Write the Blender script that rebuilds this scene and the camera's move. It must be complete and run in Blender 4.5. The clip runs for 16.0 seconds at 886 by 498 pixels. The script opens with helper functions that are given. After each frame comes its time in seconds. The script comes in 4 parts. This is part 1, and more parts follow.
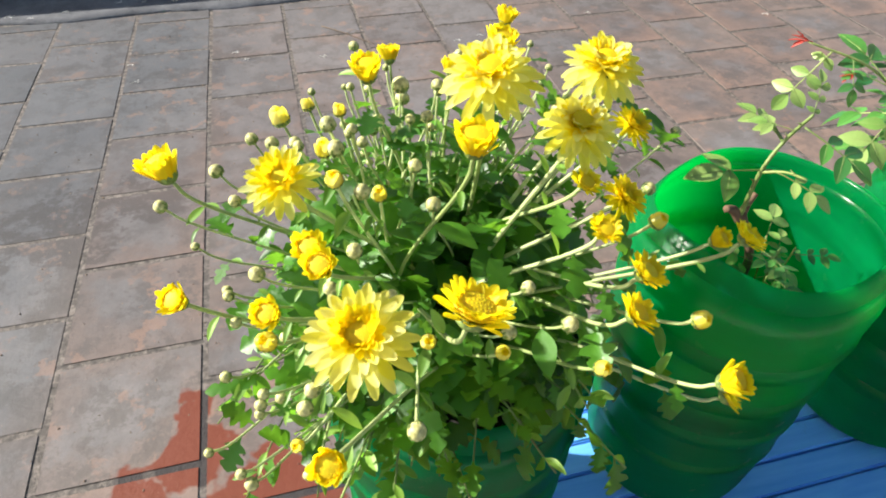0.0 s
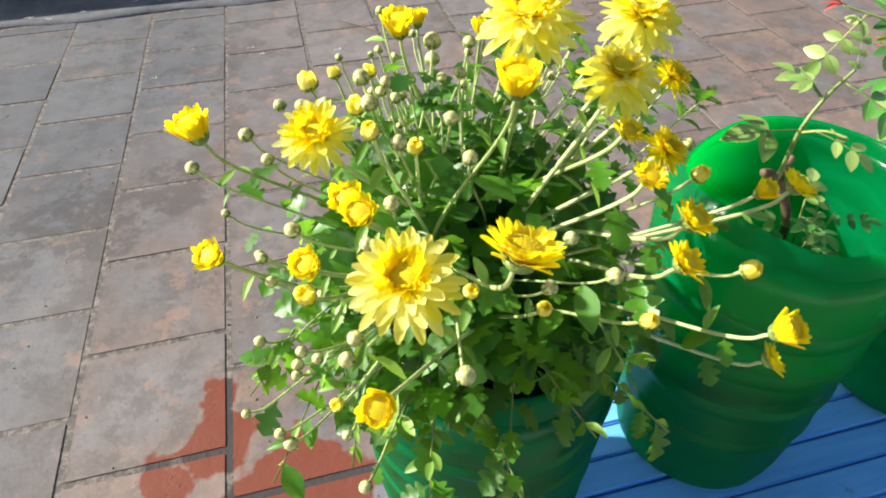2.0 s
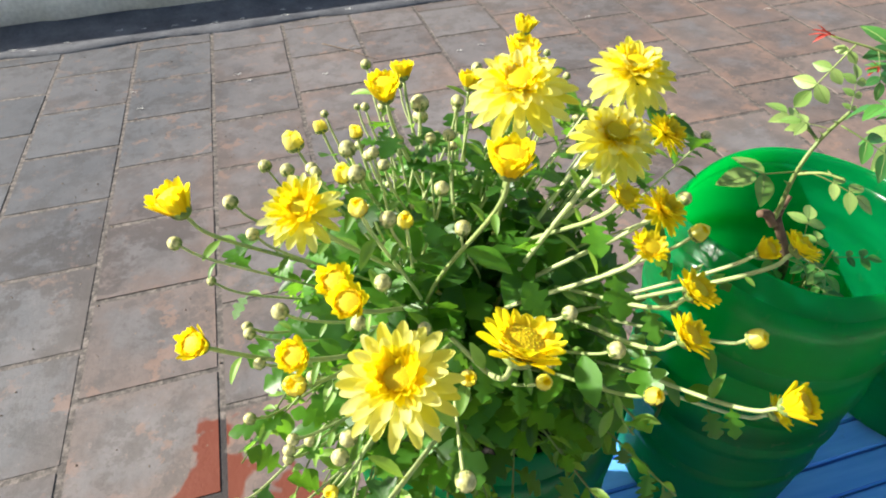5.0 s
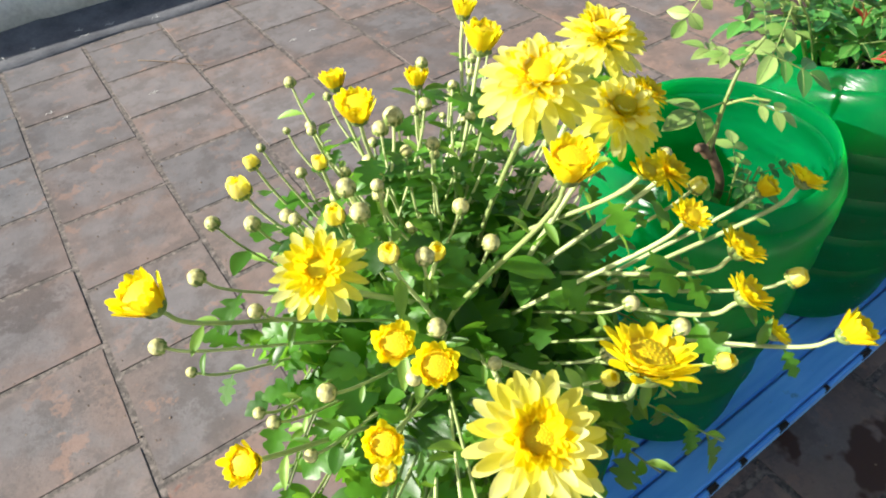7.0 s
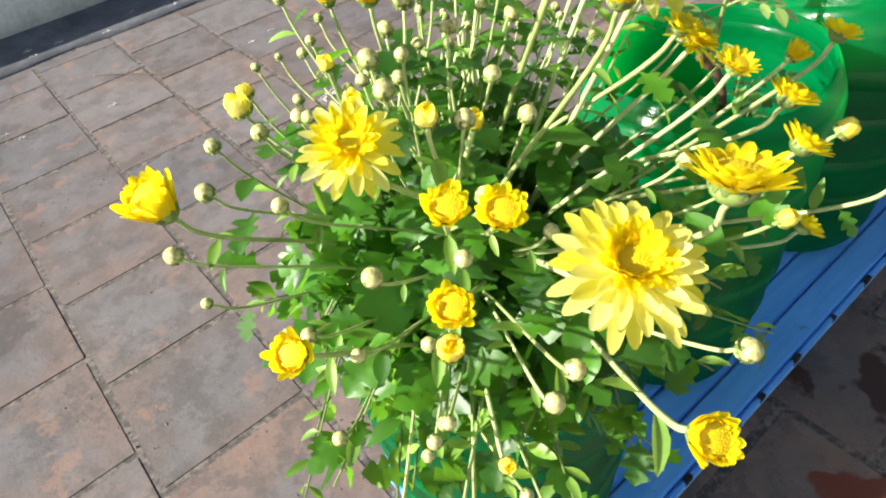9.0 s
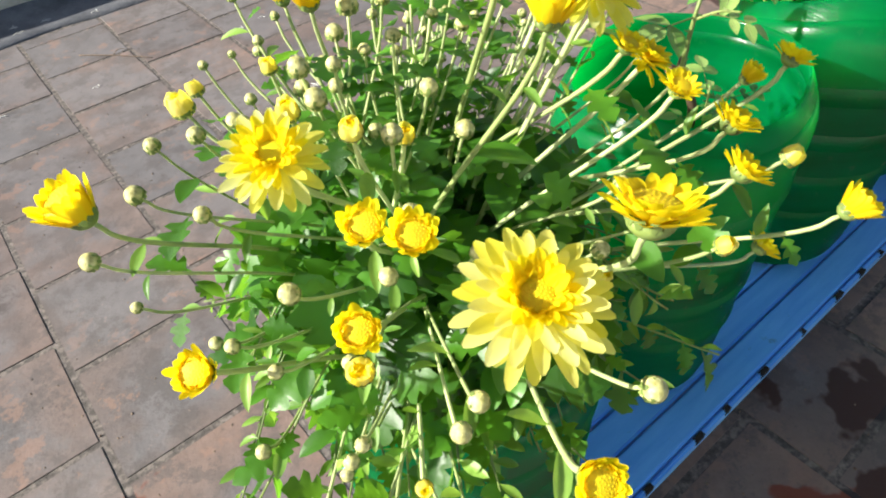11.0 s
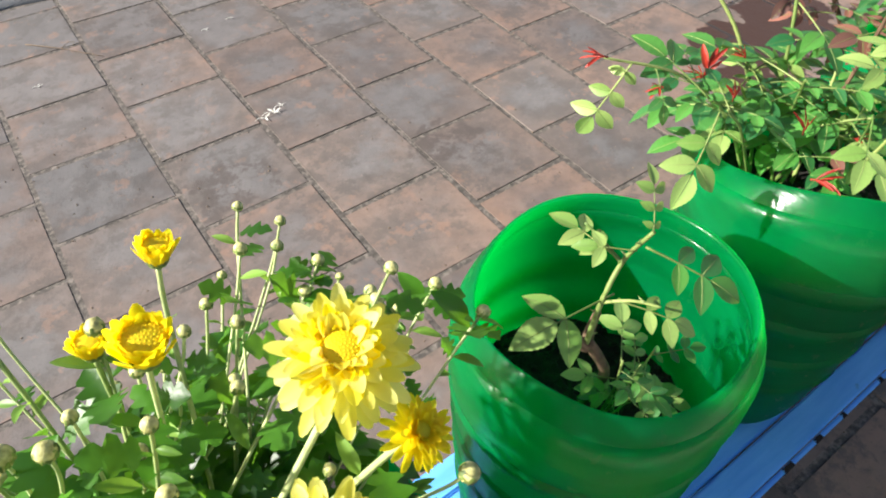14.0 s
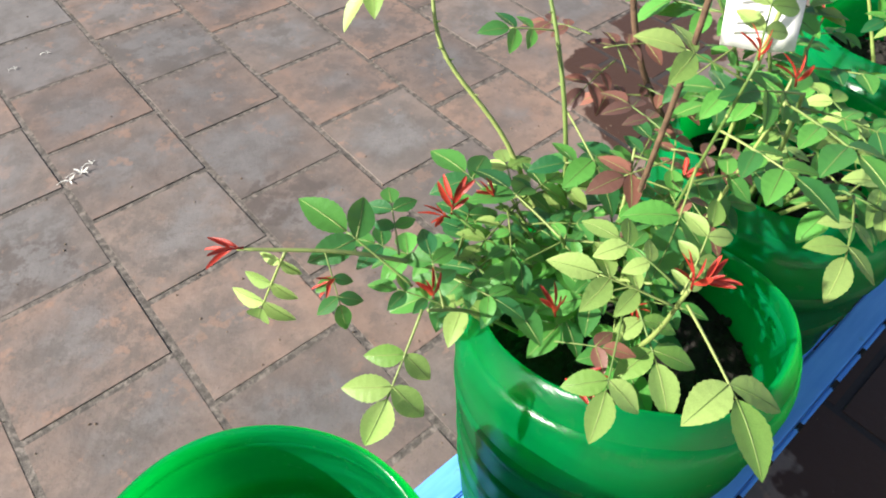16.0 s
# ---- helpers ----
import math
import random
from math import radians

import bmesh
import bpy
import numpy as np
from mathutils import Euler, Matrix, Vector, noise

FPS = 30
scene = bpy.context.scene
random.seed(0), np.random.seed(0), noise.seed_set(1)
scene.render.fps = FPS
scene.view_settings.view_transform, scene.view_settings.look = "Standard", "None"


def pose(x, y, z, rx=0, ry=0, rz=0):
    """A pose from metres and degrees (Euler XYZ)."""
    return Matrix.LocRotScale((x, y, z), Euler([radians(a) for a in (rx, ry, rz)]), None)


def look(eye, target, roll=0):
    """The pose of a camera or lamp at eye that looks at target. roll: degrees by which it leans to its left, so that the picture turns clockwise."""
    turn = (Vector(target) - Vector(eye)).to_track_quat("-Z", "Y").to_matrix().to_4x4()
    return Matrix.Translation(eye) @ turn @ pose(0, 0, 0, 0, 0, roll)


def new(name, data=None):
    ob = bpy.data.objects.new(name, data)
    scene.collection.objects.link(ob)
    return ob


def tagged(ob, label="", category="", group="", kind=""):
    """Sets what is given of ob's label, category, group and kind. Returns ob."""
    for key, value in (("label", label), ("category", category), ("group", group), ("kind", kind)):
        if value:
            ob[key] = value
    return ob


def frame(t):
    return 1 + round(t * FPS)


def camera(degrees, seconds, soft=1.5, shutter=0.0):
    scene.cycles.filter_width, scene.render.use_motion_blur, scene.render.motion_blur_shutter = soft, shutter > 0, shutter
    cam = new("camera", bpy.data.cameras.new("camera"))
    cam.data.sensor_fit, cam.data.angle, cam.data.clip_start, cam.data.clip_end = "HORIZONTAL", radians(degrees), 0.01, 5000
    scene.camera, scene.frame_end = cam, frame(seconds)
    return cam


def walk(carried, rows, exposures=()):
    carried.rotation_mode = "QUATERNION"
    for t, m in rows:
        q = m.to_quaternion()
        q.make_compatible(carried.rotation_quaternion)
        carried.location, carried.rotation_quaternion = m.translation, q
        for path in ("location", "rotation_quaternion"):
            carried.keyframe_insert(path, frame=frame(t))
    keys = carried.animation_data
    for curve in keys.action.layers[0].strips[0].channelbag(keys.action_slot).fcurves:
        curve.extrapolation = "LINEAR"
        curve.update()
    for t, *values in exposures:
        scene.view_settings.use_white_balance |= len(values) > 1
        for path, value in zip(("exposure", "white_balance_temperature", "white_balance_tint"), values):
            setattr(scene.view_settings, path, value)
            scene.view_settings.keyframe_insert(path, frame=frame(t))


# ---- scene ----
cam = camera(70.1, 16.0, soft=2.0)
PATH = [
    (0, (-0.2959, -0.6240, 1.0002), (0.0945, 0.7935, -0.3556), 1.14),
    (0.5, (-0.2989, -0.6236, 0.9990), (0.0787, 0.7928, -0.3613), 0.92),
    (1, (-0.3030, -0.6280, 0.9890), (0.0670, 0.8150, -0.3450), -0.60),
    (1.5, (-0.3102, -0.6314, 0.9776), (0.0543, 0.7969, -0.3736), -0.27),
    (2, (-0.3130, -0.6317, 0.9737), (0.0330, 0.7947, -0.3845), -1.00),
    (2.5, (-0.3186, -0.6290, 0.9720), (0.0259, 0.8050, -0.3785), -1.66),
    (3, (-0.3166, -0.6297, 0.9755), (0.0284, 0.8083, -0.3712), -1.76),
    (3.5, (-0.3113, -0.6272, 0.9724), (0.0502, 0.7991, -0.3817), -1.40),
    (4, (-0.3110, -0.6175, 0.9761), (0.0518, 0.8155, -0.3707), -1.16),
    (4.5, (-0.3096, -0.6100, 0.9817), (0.0430, 0.8275, -0.3630), -1.18),
    (5, (-0.3035, -0.5974, 0.9922), (0.0703, 0.8464, -0.3407), -2.13),
    (5.2, (-0.3050, -0.5878, 0.9973), (0.1014, 0.8502, -0.3317), -2.94),
    (7.3, (-0.384, -0.505, 0.987), (0.408, 0.675, -0.42), -5.8),
    (7.5, (-0.394, -0.499, 0.983), (0.428, 0.679, -0.408), -6.7),
    (8, (-0.415, -0.494, 0.96), (0.417, 0.68, -0.43), -7.3),
    (8.5, (-0.416, -0.499, 0.939), (0.423, 0.671, -0.449), -7.6),
    (8.7, (-0.416, -0.504, 0.932), (0.405, 0.672, -0.462), -8.4),
    (10.8, (-0.393, -0.528, 0.919), (0.439, 0.624, -0.489), -5.0),
    (11, (-0.384, -0.521, 0.928), (0.442, 0.625, -0.487), -5.4),
    (11.5, (-0.367, -0.489, 0.964), (0.453, 0.637, -0.471), -4.2),
    (12, (-0.349, -0.445, 0.996), (0.499, 0.594, -0.488), -1.5),
    (12.1, (-0.344, -0.436, 1.002), (0.493, 0.593, -0.495), -2.5),
    (12.5, (-0.333, -0.399, 1.028), (0.538, 0.596, -0.472), -2.4),
    (13, (-0.294, -0.391, 1.005), (0.543, 0.61, -0.511), -2.8),
    (13.5, (-0.207, -0.384, 1.012), (0.593, 0.652, -0.5), -1.3),
    (14, (-0.127, -0.386, 1.006), (0.651, 0.69, -0.489), 0.2),
    (14.5, (-0.054, -0.395, 0.996), (0.726, 0.669, -0.507), 0.2),
    (15, (0.023, -0.412, 1.013), (0.845, 0.645, -0.472), 0.7),
    (15.5, (0.125, -0.384, 1.012), (1.023, 0.606, -0.476), 3.0),
    (16, (0.229, -0.324, 0.993), (1.1, 0.632, -0.533), 2.1),
]
walk(cam, [(t, look(eye, target, roll)) for t, eye, target, roll in PATH], exposures=((0, 1.40), (16, 1.40)))

# ---------- world and sun ----------
SUN_FROM = Vector((-0.80, 0.37, 0.50)).normalized()
world = bpy.data.worlds.new("world")
scene.world = world
world.use_nodes = True
wn = world.node_tree.nodes
sky = wn.new("ShaderNodeTexSky")
sky.sky_type = "NISHITA"
sky.sun_disc = False
sky.sun_elevation = math.asin(SUN_FROM.z)
sky.sun_rotation = math.atan2(SUN_FROM.x, SUN_FROM.y)
sky.dust_density = 1.7
world.node_tree.links.new(sky.outputs[0], wn["Background"].inputs[0])
wn["Background"].inputs[1].default_value = 0.058
sun_data = bpy.data.lights.new("sun", "SUN")
sun_data.energy, sun_data.angle, sun_data.color = 4.7, radians(1.2), (1.0, 0.95, 0.87)
sun = new("sun", sun_data)
sun.matrix_world = look(SUN_FROM * 8, (0, 0, 0))


# ---------- materials ----------
def nodes_of(name):
    m = bpy.data.materials.new(name)
    m.use_nodes = True
    nt = m.node_tree
    return m, nt, nt.nodes["Principled BSDF"]


def add(nt, kind, **values):
    n = nt.nodes.new(kind)
    for k, v in values.items():
        n.inputs[k].default_value = v
    return n


def noise_tex(nt, scale, detail=4.0, rough=0.55, coord=None):
    n = add(nt, "ShaderNodeTexNoise", Scale=scale, Detail=detail, Roughness=rough)
    if coord is not None:
        nt.links.new(coord, n.inputs["Vector"])
    return n


def ramp(nt, fac, stops):
    r = nt.nodes.new("ShaderNodeValToRGB")
    e = r.color_ramp.elements
    e[0].position, e[0].color = stops[0][0], (*stops[0][1], 1)
    e[1].position, e[1].color = stops[-1][0], (*stops[-1][1], 1)
    for p, c in stops[1:-1]:
        e.new(p).color = (*c, 1)
    nt.links.new(fac, r.inputs[0])
    return r


def mix(nt, fac, a, b, blend="MIX"):
    m = nt.nodes.new("ShaderNodeMix")
    m.data_type, m.blend_type = "RGBA", blend
    for socket, v in ((m.inputs[0], fac), (m.inputs[6], a), (m.inputs[7], b)):
        if isinstance(v, (int, float)):
            socket.default_value = v
        elif isinstance(v, tuple):
            socket.default_value = (*v, 1)
        else:
            nt.links.new(v, socket)
    return m.outputs[2]


def maths(nt, op, a, b=0.0, c=0.0, clamp=False):
    m = nt.nodes.new("ShaderNodeMath")
    m.operation, m.use_clamp = op, clamp
    for socket, v in zip(m.inputs, (a, b, c)):
        if isinstance(v, (int, float)):
            socket.default_value = v
        else:
            nt.links.new(v, socket)
    return m.outputs[0]


def bump(nt, bsdf, height, strength=0.3, distance=0.002):
    b = add(nt, "ShaderNodeBump", Strength=strength, Distance=distance)
    nt.links.new(height, b.inputs["Height"])
    nt.links.new(b.outputs[0], bsdf.inputs["Normal"])


def position(nt):
    return nt.nodes.new("ShaderNodeNewGeometry").outputs["Position"]


def wet_mask(nt, pos, spots):
    """1 inside spilt water round the given spots (x, y, radius), with a ragged shore."""
    ragged = noise_tex(nt, 11.0, 3.0, 0.55, pos)
    flat = nt.nodes.new("ShaderNodeVectorMath")
    flat.operation = "MULTIPLY"
    flat.inputs[1].default_value = (1, 1, 0)
    nt.links.new(pos, flat.inputs[0])
    best = None
    for x, y, r in spots:
        d = nt.nodes.new("ShaderNodeVectorMath")
        d.operation = "DISTANCE"
        d.inputs[1].default_value = (x, y, 0)
        nt.links.new(flat.outputs[0], d.inputs[0])
        inside = maths(nt, "SUBTRACT", r, d.outputs["Value"])
        best = inside if best is None else maths(nt, "MAXIMUM", best, inside)
    shaped = maths(nt, "ADD", best, maths(nt, "MULTIPLY", maths(nt, "SUBTRACT", ragged.outputs[0], 0.5), 0.20))
    return maths(nt, "MULTIPLY", shaped, 90.0, clamp=True)


WET = ((-0.44, -0.13, 0.135), (-0.555, 0.015, 0.075), (-0.545, 0.115, 0.04), (-0.64, -0.04, 0.05), (0.20, -0.58, 0.08))
MUD = ((0.335, -0.405, 0.045), (0.43, -0.50, 0.065), (0.54, -0.60, 0.08), (0.30, -0.62, 0.06), (1.02, -0.46, 0.13), (1.2, -0.42, 0.13), (0.80, -0.53, 0.08), (1.45, -0.5, 0.2),
       (1.45, 0.30, 0.13), (1.62, 0.46, 0.16), (1.86, 0.50, 0.17))

MOSSY = ((-0.86, 0.72, 0.16), (-0.68, 0.80, 0.12), (-1.05, 0.66, 0.14), (0.12, 0.78, 0.10), (0.62, 0.62, 0.09))


def tile_material():
    m, nt, b = nodes_of("weathered_terracotta")
    pos = position(nt)
    rnd = nt.nodes.new("ShaderNodeObjectInfo").outputs["Random"]
    big = noise_tex(nt, 4.2, 5.0, 0.6, pos)
    mid = noise_tex(nt, 19.0, 6.0, 0.65, pos)
    fine = noise_tex(nt, 160.0, 4.0, 0.7, pos)
    clay = ramp(nt, rnd, [(0.0, (0.252, 0.172, 0.136)), (0.5, (0.226, 0.164, 0.134)), (1.0, (0.194, 0.152, 0.130))]).outputs[0]
    clay = mix(nt, 0.6, clay, ramp(nt, mid.outputs[0], [(0.3, (0.66, 0.66, 0.66)), (0.68, (1.06, 1.04, 1.02))]).outputs[0], "MULTIPLY")
    grey = ramp(nt, mid.outputs[0], [(0.28, (0.070, 0.069, 0.070)), (0.7, (0.128, 0.127, 0.131))]).outputs[0]
    scuff = noise_tex(nt, 10.0, 9.0, 0.78, pos)
    # each tile keeps a chalky grey heart; the clay shows along worn edges
    ab = nt.nodes.new("ShaderNodeVectorMath")
    ab.operation = "ABSOLUTE"
    nt.links.new(nt.nodes.new("ShaderNodeTexCoord").outputs["Object"], ab.inputs[0])
    sab = nt.nodes.new("ShaderNodeSeparateXYZ")
    nt.links.new(ab.outputs[0], sab.inputs[0])
    edge = maths(nt, "MAXIMUM", sab.outputs[0], sab.outputs[1])
    rag = maths(nt, "ADD", maths(nt, "MULTIPLY", maths(nt, "SUBTRACT", scuff.outputs[0], 0.5), 0.22), maths(nt, "MULTIPLY", maths(nt, "SUBTRACT", big.outputs[0], 0.5), 0.42))
    own = maths(nt, "MULTIPLY", maths(nt, "SUBTRACT", rnd, 0.5), 0.07)
    # the terrace greys towards the parapet and along the open side
    sep = nt.nodes.new("ShaderNodeSeparateXYZ")
    nt.links.new(pos, sep.inputs[0])
    grow = maths(nt, "MULTIPLY", maths(nt, "SUBTRACT", sep.outputs[1], maths(nt, "MULTIPLY", sep.outputs[0], 0.9)), 0.055)
    reach = maths(nt, "SUBTRACT", maths(nt, "ADD", maths(nt, "ADD", 0.105, own), grow), maths(nt, "ADD", edge, rag))
    veil = maths(nt, "MULTIPLY", maths(nt, "ADD", maths(nt, "MULTIPLY", reach, 5.5), 0.50, clamp=True), 0.70)
    col = mix(nt, veil, clay, grey)
    chalk = noise_tex(nt, 6.5, 4.0, 0.5, pos)
    core = maths(nt, "MULTIPLY", maths(nt, "SUBTRACT", maths(nt, "ADD", reach, maths(nt, "MULTIPLY", maths(nt, "SUBTRACT", chalk.outputs[0], 0.5), 0.25)), 0.045), 14.0, clamp=True)
    col = mix(nt, maths(nt, "MULTIPLY", core, 0.34), col, (0.185, 0.184, 0.188))
    specks = ramp(nt, fine.outputs[0], [(0.27, (0.45, 0.42, 0.4)), (0.38, (1, 1, 1))]).outputs[0]
    col = mix(nt, 0.6, col, specks, "MULTIPLY")
    # ragged dark blotches, thicker in some stretches than in others
    where = ramp(nt, noise_tex(nt, 1.7, 3.0, 0.5, pos).outputs[0], [(0.34, (0.3, 0.3, 0.3)), (0.56, (1, 1, 1))]).outputs[0]
    blot = ramp(nt, scuff.outputs[0], [(0.50, (0, 0, 0)), (0.545, (0.6, 0.6, 0.6)), (0.66, (0.8, 0.8, 0.8))]).outputs[0]
    col = mix(nt, mix(nt, 1.0, blot, where, "MULTIPLY"), col, (0.098, 0.088, 0.082))
    moss = maths(nt, "MULTIPLY", wet_mask(nt, pos, MOSSY), ramp(nt, scuff.outputs[0], [(0.45, (0, 0, 0)), (0.50, (0.7, 0.7, 0.7))]).outputs[0])
    col = mix(nt, moss, col, (0.086, 0.072, 0.066))
    bare = noise_tex(nt, 13.0, 7.0, 0.7, pos)
    patchy = ramp(nt, noise_tex(nt, 2.1, 2.0, 0.5, pos).outputs[0], [(0.38, (0.15, 0.15, 0.15)), (0.56, (1, 1, 1))]).outputs[0]
    worn = ramp(nt, bare.outputs[0], [(0.57, (0, 0, 0)), (0.61, (0.6, 0.6, 0.6))]).outputs[0]
    col = mix(nt, mix(nt, 1.0, worn, patchy, "MULTIPLY"), col, (0.255, 0.160, 0.120))
    rim_dirt = maths(nt, "MULTIPLY", maths(nt, "SUBTRACT", maths(nt, "ADD", edge, maths(nt, "MULTIPLY", maths(nt, "SUBTRACT", scuff.outputs[0], 0.5), 0.16)), 0.131), 90.0, clamp=True)
    col = mix(nt, maths(nt, "MULTIPLY", rim_dirt, 0.42), col, (0.092, 0.080, 0.070))
    pits = noise_tex(nt, 46.0, 5.0, 0.75, pos)
    col = mix(nt, ramp(nt, pits.outputs[0], [(0.60, (0, 0, 0)), (0.66, (0.5, 0.5, 0.5))]).outputs[0], col, (0.105, 0.088, 0.076))
    col = mix(nt, ramp(nt, pits.outputs[0], [(0.30, (0.45, 0.45, 0.45)), (0.37, (0, 0, 0))]).outputs[0], col, (0.30, 0.225, 0.185))
    tone = ramp(nt, maths(nt, "FRACT", maths(nt, "MULTIPLY", rnd, 7.3)), [(0.0, (0.86, 0.86, 0.87)), (1.0, (1.10, 1.09, 1.08))]).outputs[0]
    col = mix(nt, 1.0, col, tone, "MULTIPLY")
    # tiles turn darker and bluer towards the open side, with a noisy edge
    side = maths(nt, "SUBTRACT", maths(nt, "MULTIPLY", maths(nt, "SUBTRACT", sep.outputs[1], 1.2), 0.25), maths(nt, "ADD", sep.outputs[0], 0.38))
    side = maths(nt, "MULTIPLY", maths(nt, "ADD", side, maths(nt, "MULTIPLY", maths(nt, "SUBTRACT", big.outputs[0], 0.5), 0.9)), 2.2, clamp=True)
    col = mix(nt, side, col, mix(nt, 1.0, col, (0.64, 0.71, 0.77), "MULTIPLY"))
    wet = wet_mask(nt, pos, WET)
    soaked = mix(nt, 0.88, mix(nt, 0.5, col, clay), (0.150, 0.034, 0.016))
    col = mix(nt, wet, col, soaked)
    b.inputs["Specular IOR Level"].default_value = 0.22
    mud = wet_mask(nt, pos, MUD)
    col = mix(nt, mud, col, (0.058, 0.031, 0.022))
    wet = maths(nt, "MAXIMUM", wet, mud)
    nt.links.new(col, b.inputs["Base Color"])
    rough = ramp(nt, mid.outputs[0], [(0.3, (0.58, 0.58, 0.58)), (0.7, (0.78, 0.78, 0.78))]).outputs[0]
    nt.links.new(mix(nt, wet, rough, (0.38, 0.38, 0.38)), b.inputs["Roughness"])
    bump(nt, b, maths(nt, "ADD", mid.outputs[0], maths(nt, "SUBTRACT", maths(nt, "MULTIPLY", fine.outputs[0], 0.3), maths(nt, "MULTIPLY", pits.outputs[0], 0.6))), 0.5, 0.003)
    return m


def grout_material():
    m, nt, b = nodes_of("dirty_mortar")
    pos = position(nt)
    n = noise_tex(nt, 60.0, 6.0, 0.7, pos)
    col = ramp(nt, n.outputs[0], [(0.3, (0.034, 0.029, 0.025)), (0.48, (0.085, 0.073, 0.063)), (0.62, (0.19, 0.16, 0.138))]).outputs[0]
    col = mix(nt, wet_mask(nt, pos, WET + MUD), col, (0.030, 0.024, 0.023))
    nt.links.new(col, b.inputs["Base Color"])
    b.inputs["Roughness"].default_value = 0.85
    bump(nt, b, n.outputs[0], 0.8, 0.004)
    return m


def plaster_material(name, dark, light, scale):
    m, nt, b = nodes_of(name)
    pos = position(nt)
    n = noise_tex(nt, scale, 6.0, 0.65, pos)
    g = noise_tex(nt, scale * 11, 4.0, 0.6, pos)
    col = ramp(nt, n.outputs[0], [(0.3, dark), (0.7, light)]).outputs[0]
    col = mix(nt, 0.5, col, ramp(nt, g.outputs[0], [(0.3, (0.6, 0.6, 0.6)), (0.6, (1, 1, 1))]).outputs[0], "MULTIPLY")
    nt.links.new(col, b.inputs["Base Color"])
    b.inputs["Roughness"].default_value = 0.8
    bump(nt, b, g.outputs[0], 0.6, 0.004)
    return m


def leaf_material(name, dark, light, through_col, gloss=0.42, glow=0.32, mottle=0.55):
    m, nt, b = nodes_of(name)
    rnd = nt.nodes.new("ShaderNodeNewGeometry").outputs["Random Per Island"]
    own = nt.nodes.new("ShaderNodeObjectInfo").outputs["Random"]
    mixed = maths(nt, "FRACT", maths(nt, "ADD", rnd, own))
    tc = nt.nodes.new("ShaderNodeTexCoord")
    n = noise_tex(nt, 90.0, 4.0, 0.6, tc.outputs["Object"])
    col = ramp(nt, mixed, [(0.0, dark), (0.75, light), (1.0, tuple(min(1, c * 1.35) for c in light))]).outputs[0]
    col = mix(nt, mottle, col, ramp(nt, n.outputs[0], [(0.3, (0.62, 0.66, 0.6)), (0.65, (1.1, 1.1, 1.0))]).outputs[0], "MULTIPLY")
    nt.links.new(col, b.inputs["Base Color"])
    b.inputs["Roughness"].default_value = gloss
    bump(nt, b, n.outputs[0], 0.6 * mottle, 0.0012)
    t = nt.nodes.new("ShaderNodeBsdfTranslucent")
    nt.links.new(mix(nt, 0.6, col, through_col), t.inputs["Color"])
    s = nt.nodes.new("ShaderNodeMixShader")
    s.inputs[0].default_value = glow
    nt.links.new(b.outputs[0], s.inputs[1])
    nt.links.new(t.outputs[0], s.inputs[2])
    nt.links.new(s.outputs[0], nt.nodes["Material Output"].inputs["Surface"])
    return m


def pot_material():
    m, nt, b = nodes_of("green_plastic")
    tc = nt.nodes.new("ShaderNodeTexCoord")
    st = nt.nodes.new("ShaderNodeMapping")
    st.inputs["Scale"].default_value = (1.0, 1.0, 5.0)
    nt.links.new(tc.outputs["Object"], st.inputs[0])
    smear = noise_tex(nt, 6.0, 5.0, 0.65, st.outputs[0])
    dirt = noise_tex(nt, 38.0, 5.0, 0.65, tc.outputs["Object"])
    col = ramp(nt, smear.outputs[0], [(0.3, (0.0005, 0.095, 0.036)), (0.5, (0.001, 0.180, 0.070)), (0.72, (0.002, 0.28, 0.115))]).outputs[0]
    col = mix(nt, ramp(nt, dirt.outputs[0], [(0.62, (0, 0, 0)), (0.8, (0.5, 0.5, 0.5))]).outputs[0], col, (0.02, 0.07, 0.035))
    nt.links.new(col, b.inputs["Base Color"])
    nt.links.new(ramp(nt, dirt.outputs[0], [(0.3, (0.13, 0.13, 0.13)), (0.8, (0.34, 0.34, 0.34))]).outputs[0], b.inputs["Roughness"])
    b.inputs["Specular IOR Level"].default_value = 0.5
    bump(nt, b, smear.outputs[0], 0.35, 0.006)
    t = nt.nodes.new("ShaderNodeBsdfTranslucent")
    nt.links.new(mix(nt, 0.85, col, (0.002, 0.84, 0.27)), t.inputs["Color"])
    s = nt.nodes.new("ShaderNodeMixShader")
    s.inputs[0].default_value = 0.66
    nt.links.new(b.outputs[0], s.inputs[1])
    nt.links.new(t.outputs[0], s.inputs[2])
    nt.links.new(s.outputs[0], nt.nodes["Material Output"].inputs["Surface"])
    return m


def simple_material(name, dark, light, scale, rough=0.5, relief=0.3, depth=0.001):
    m, nt, b = nodes_of(name)
    tc = nt.nodes.new("ShaderNodeTexCoord")
    n = noise_tex(nt, scale, 5.0, 0.6, tc.outputs["Object"])
    nt.links.new(ramp(nt, n.outputs[0], [(0.3, dark), (0.7, light)]).outputs[0], b.inputs["Base Color"])
    b.inputs["Roughness"].default_value = rough
    bump(nt, b, n.outputs[0], relief, depth)
    return m


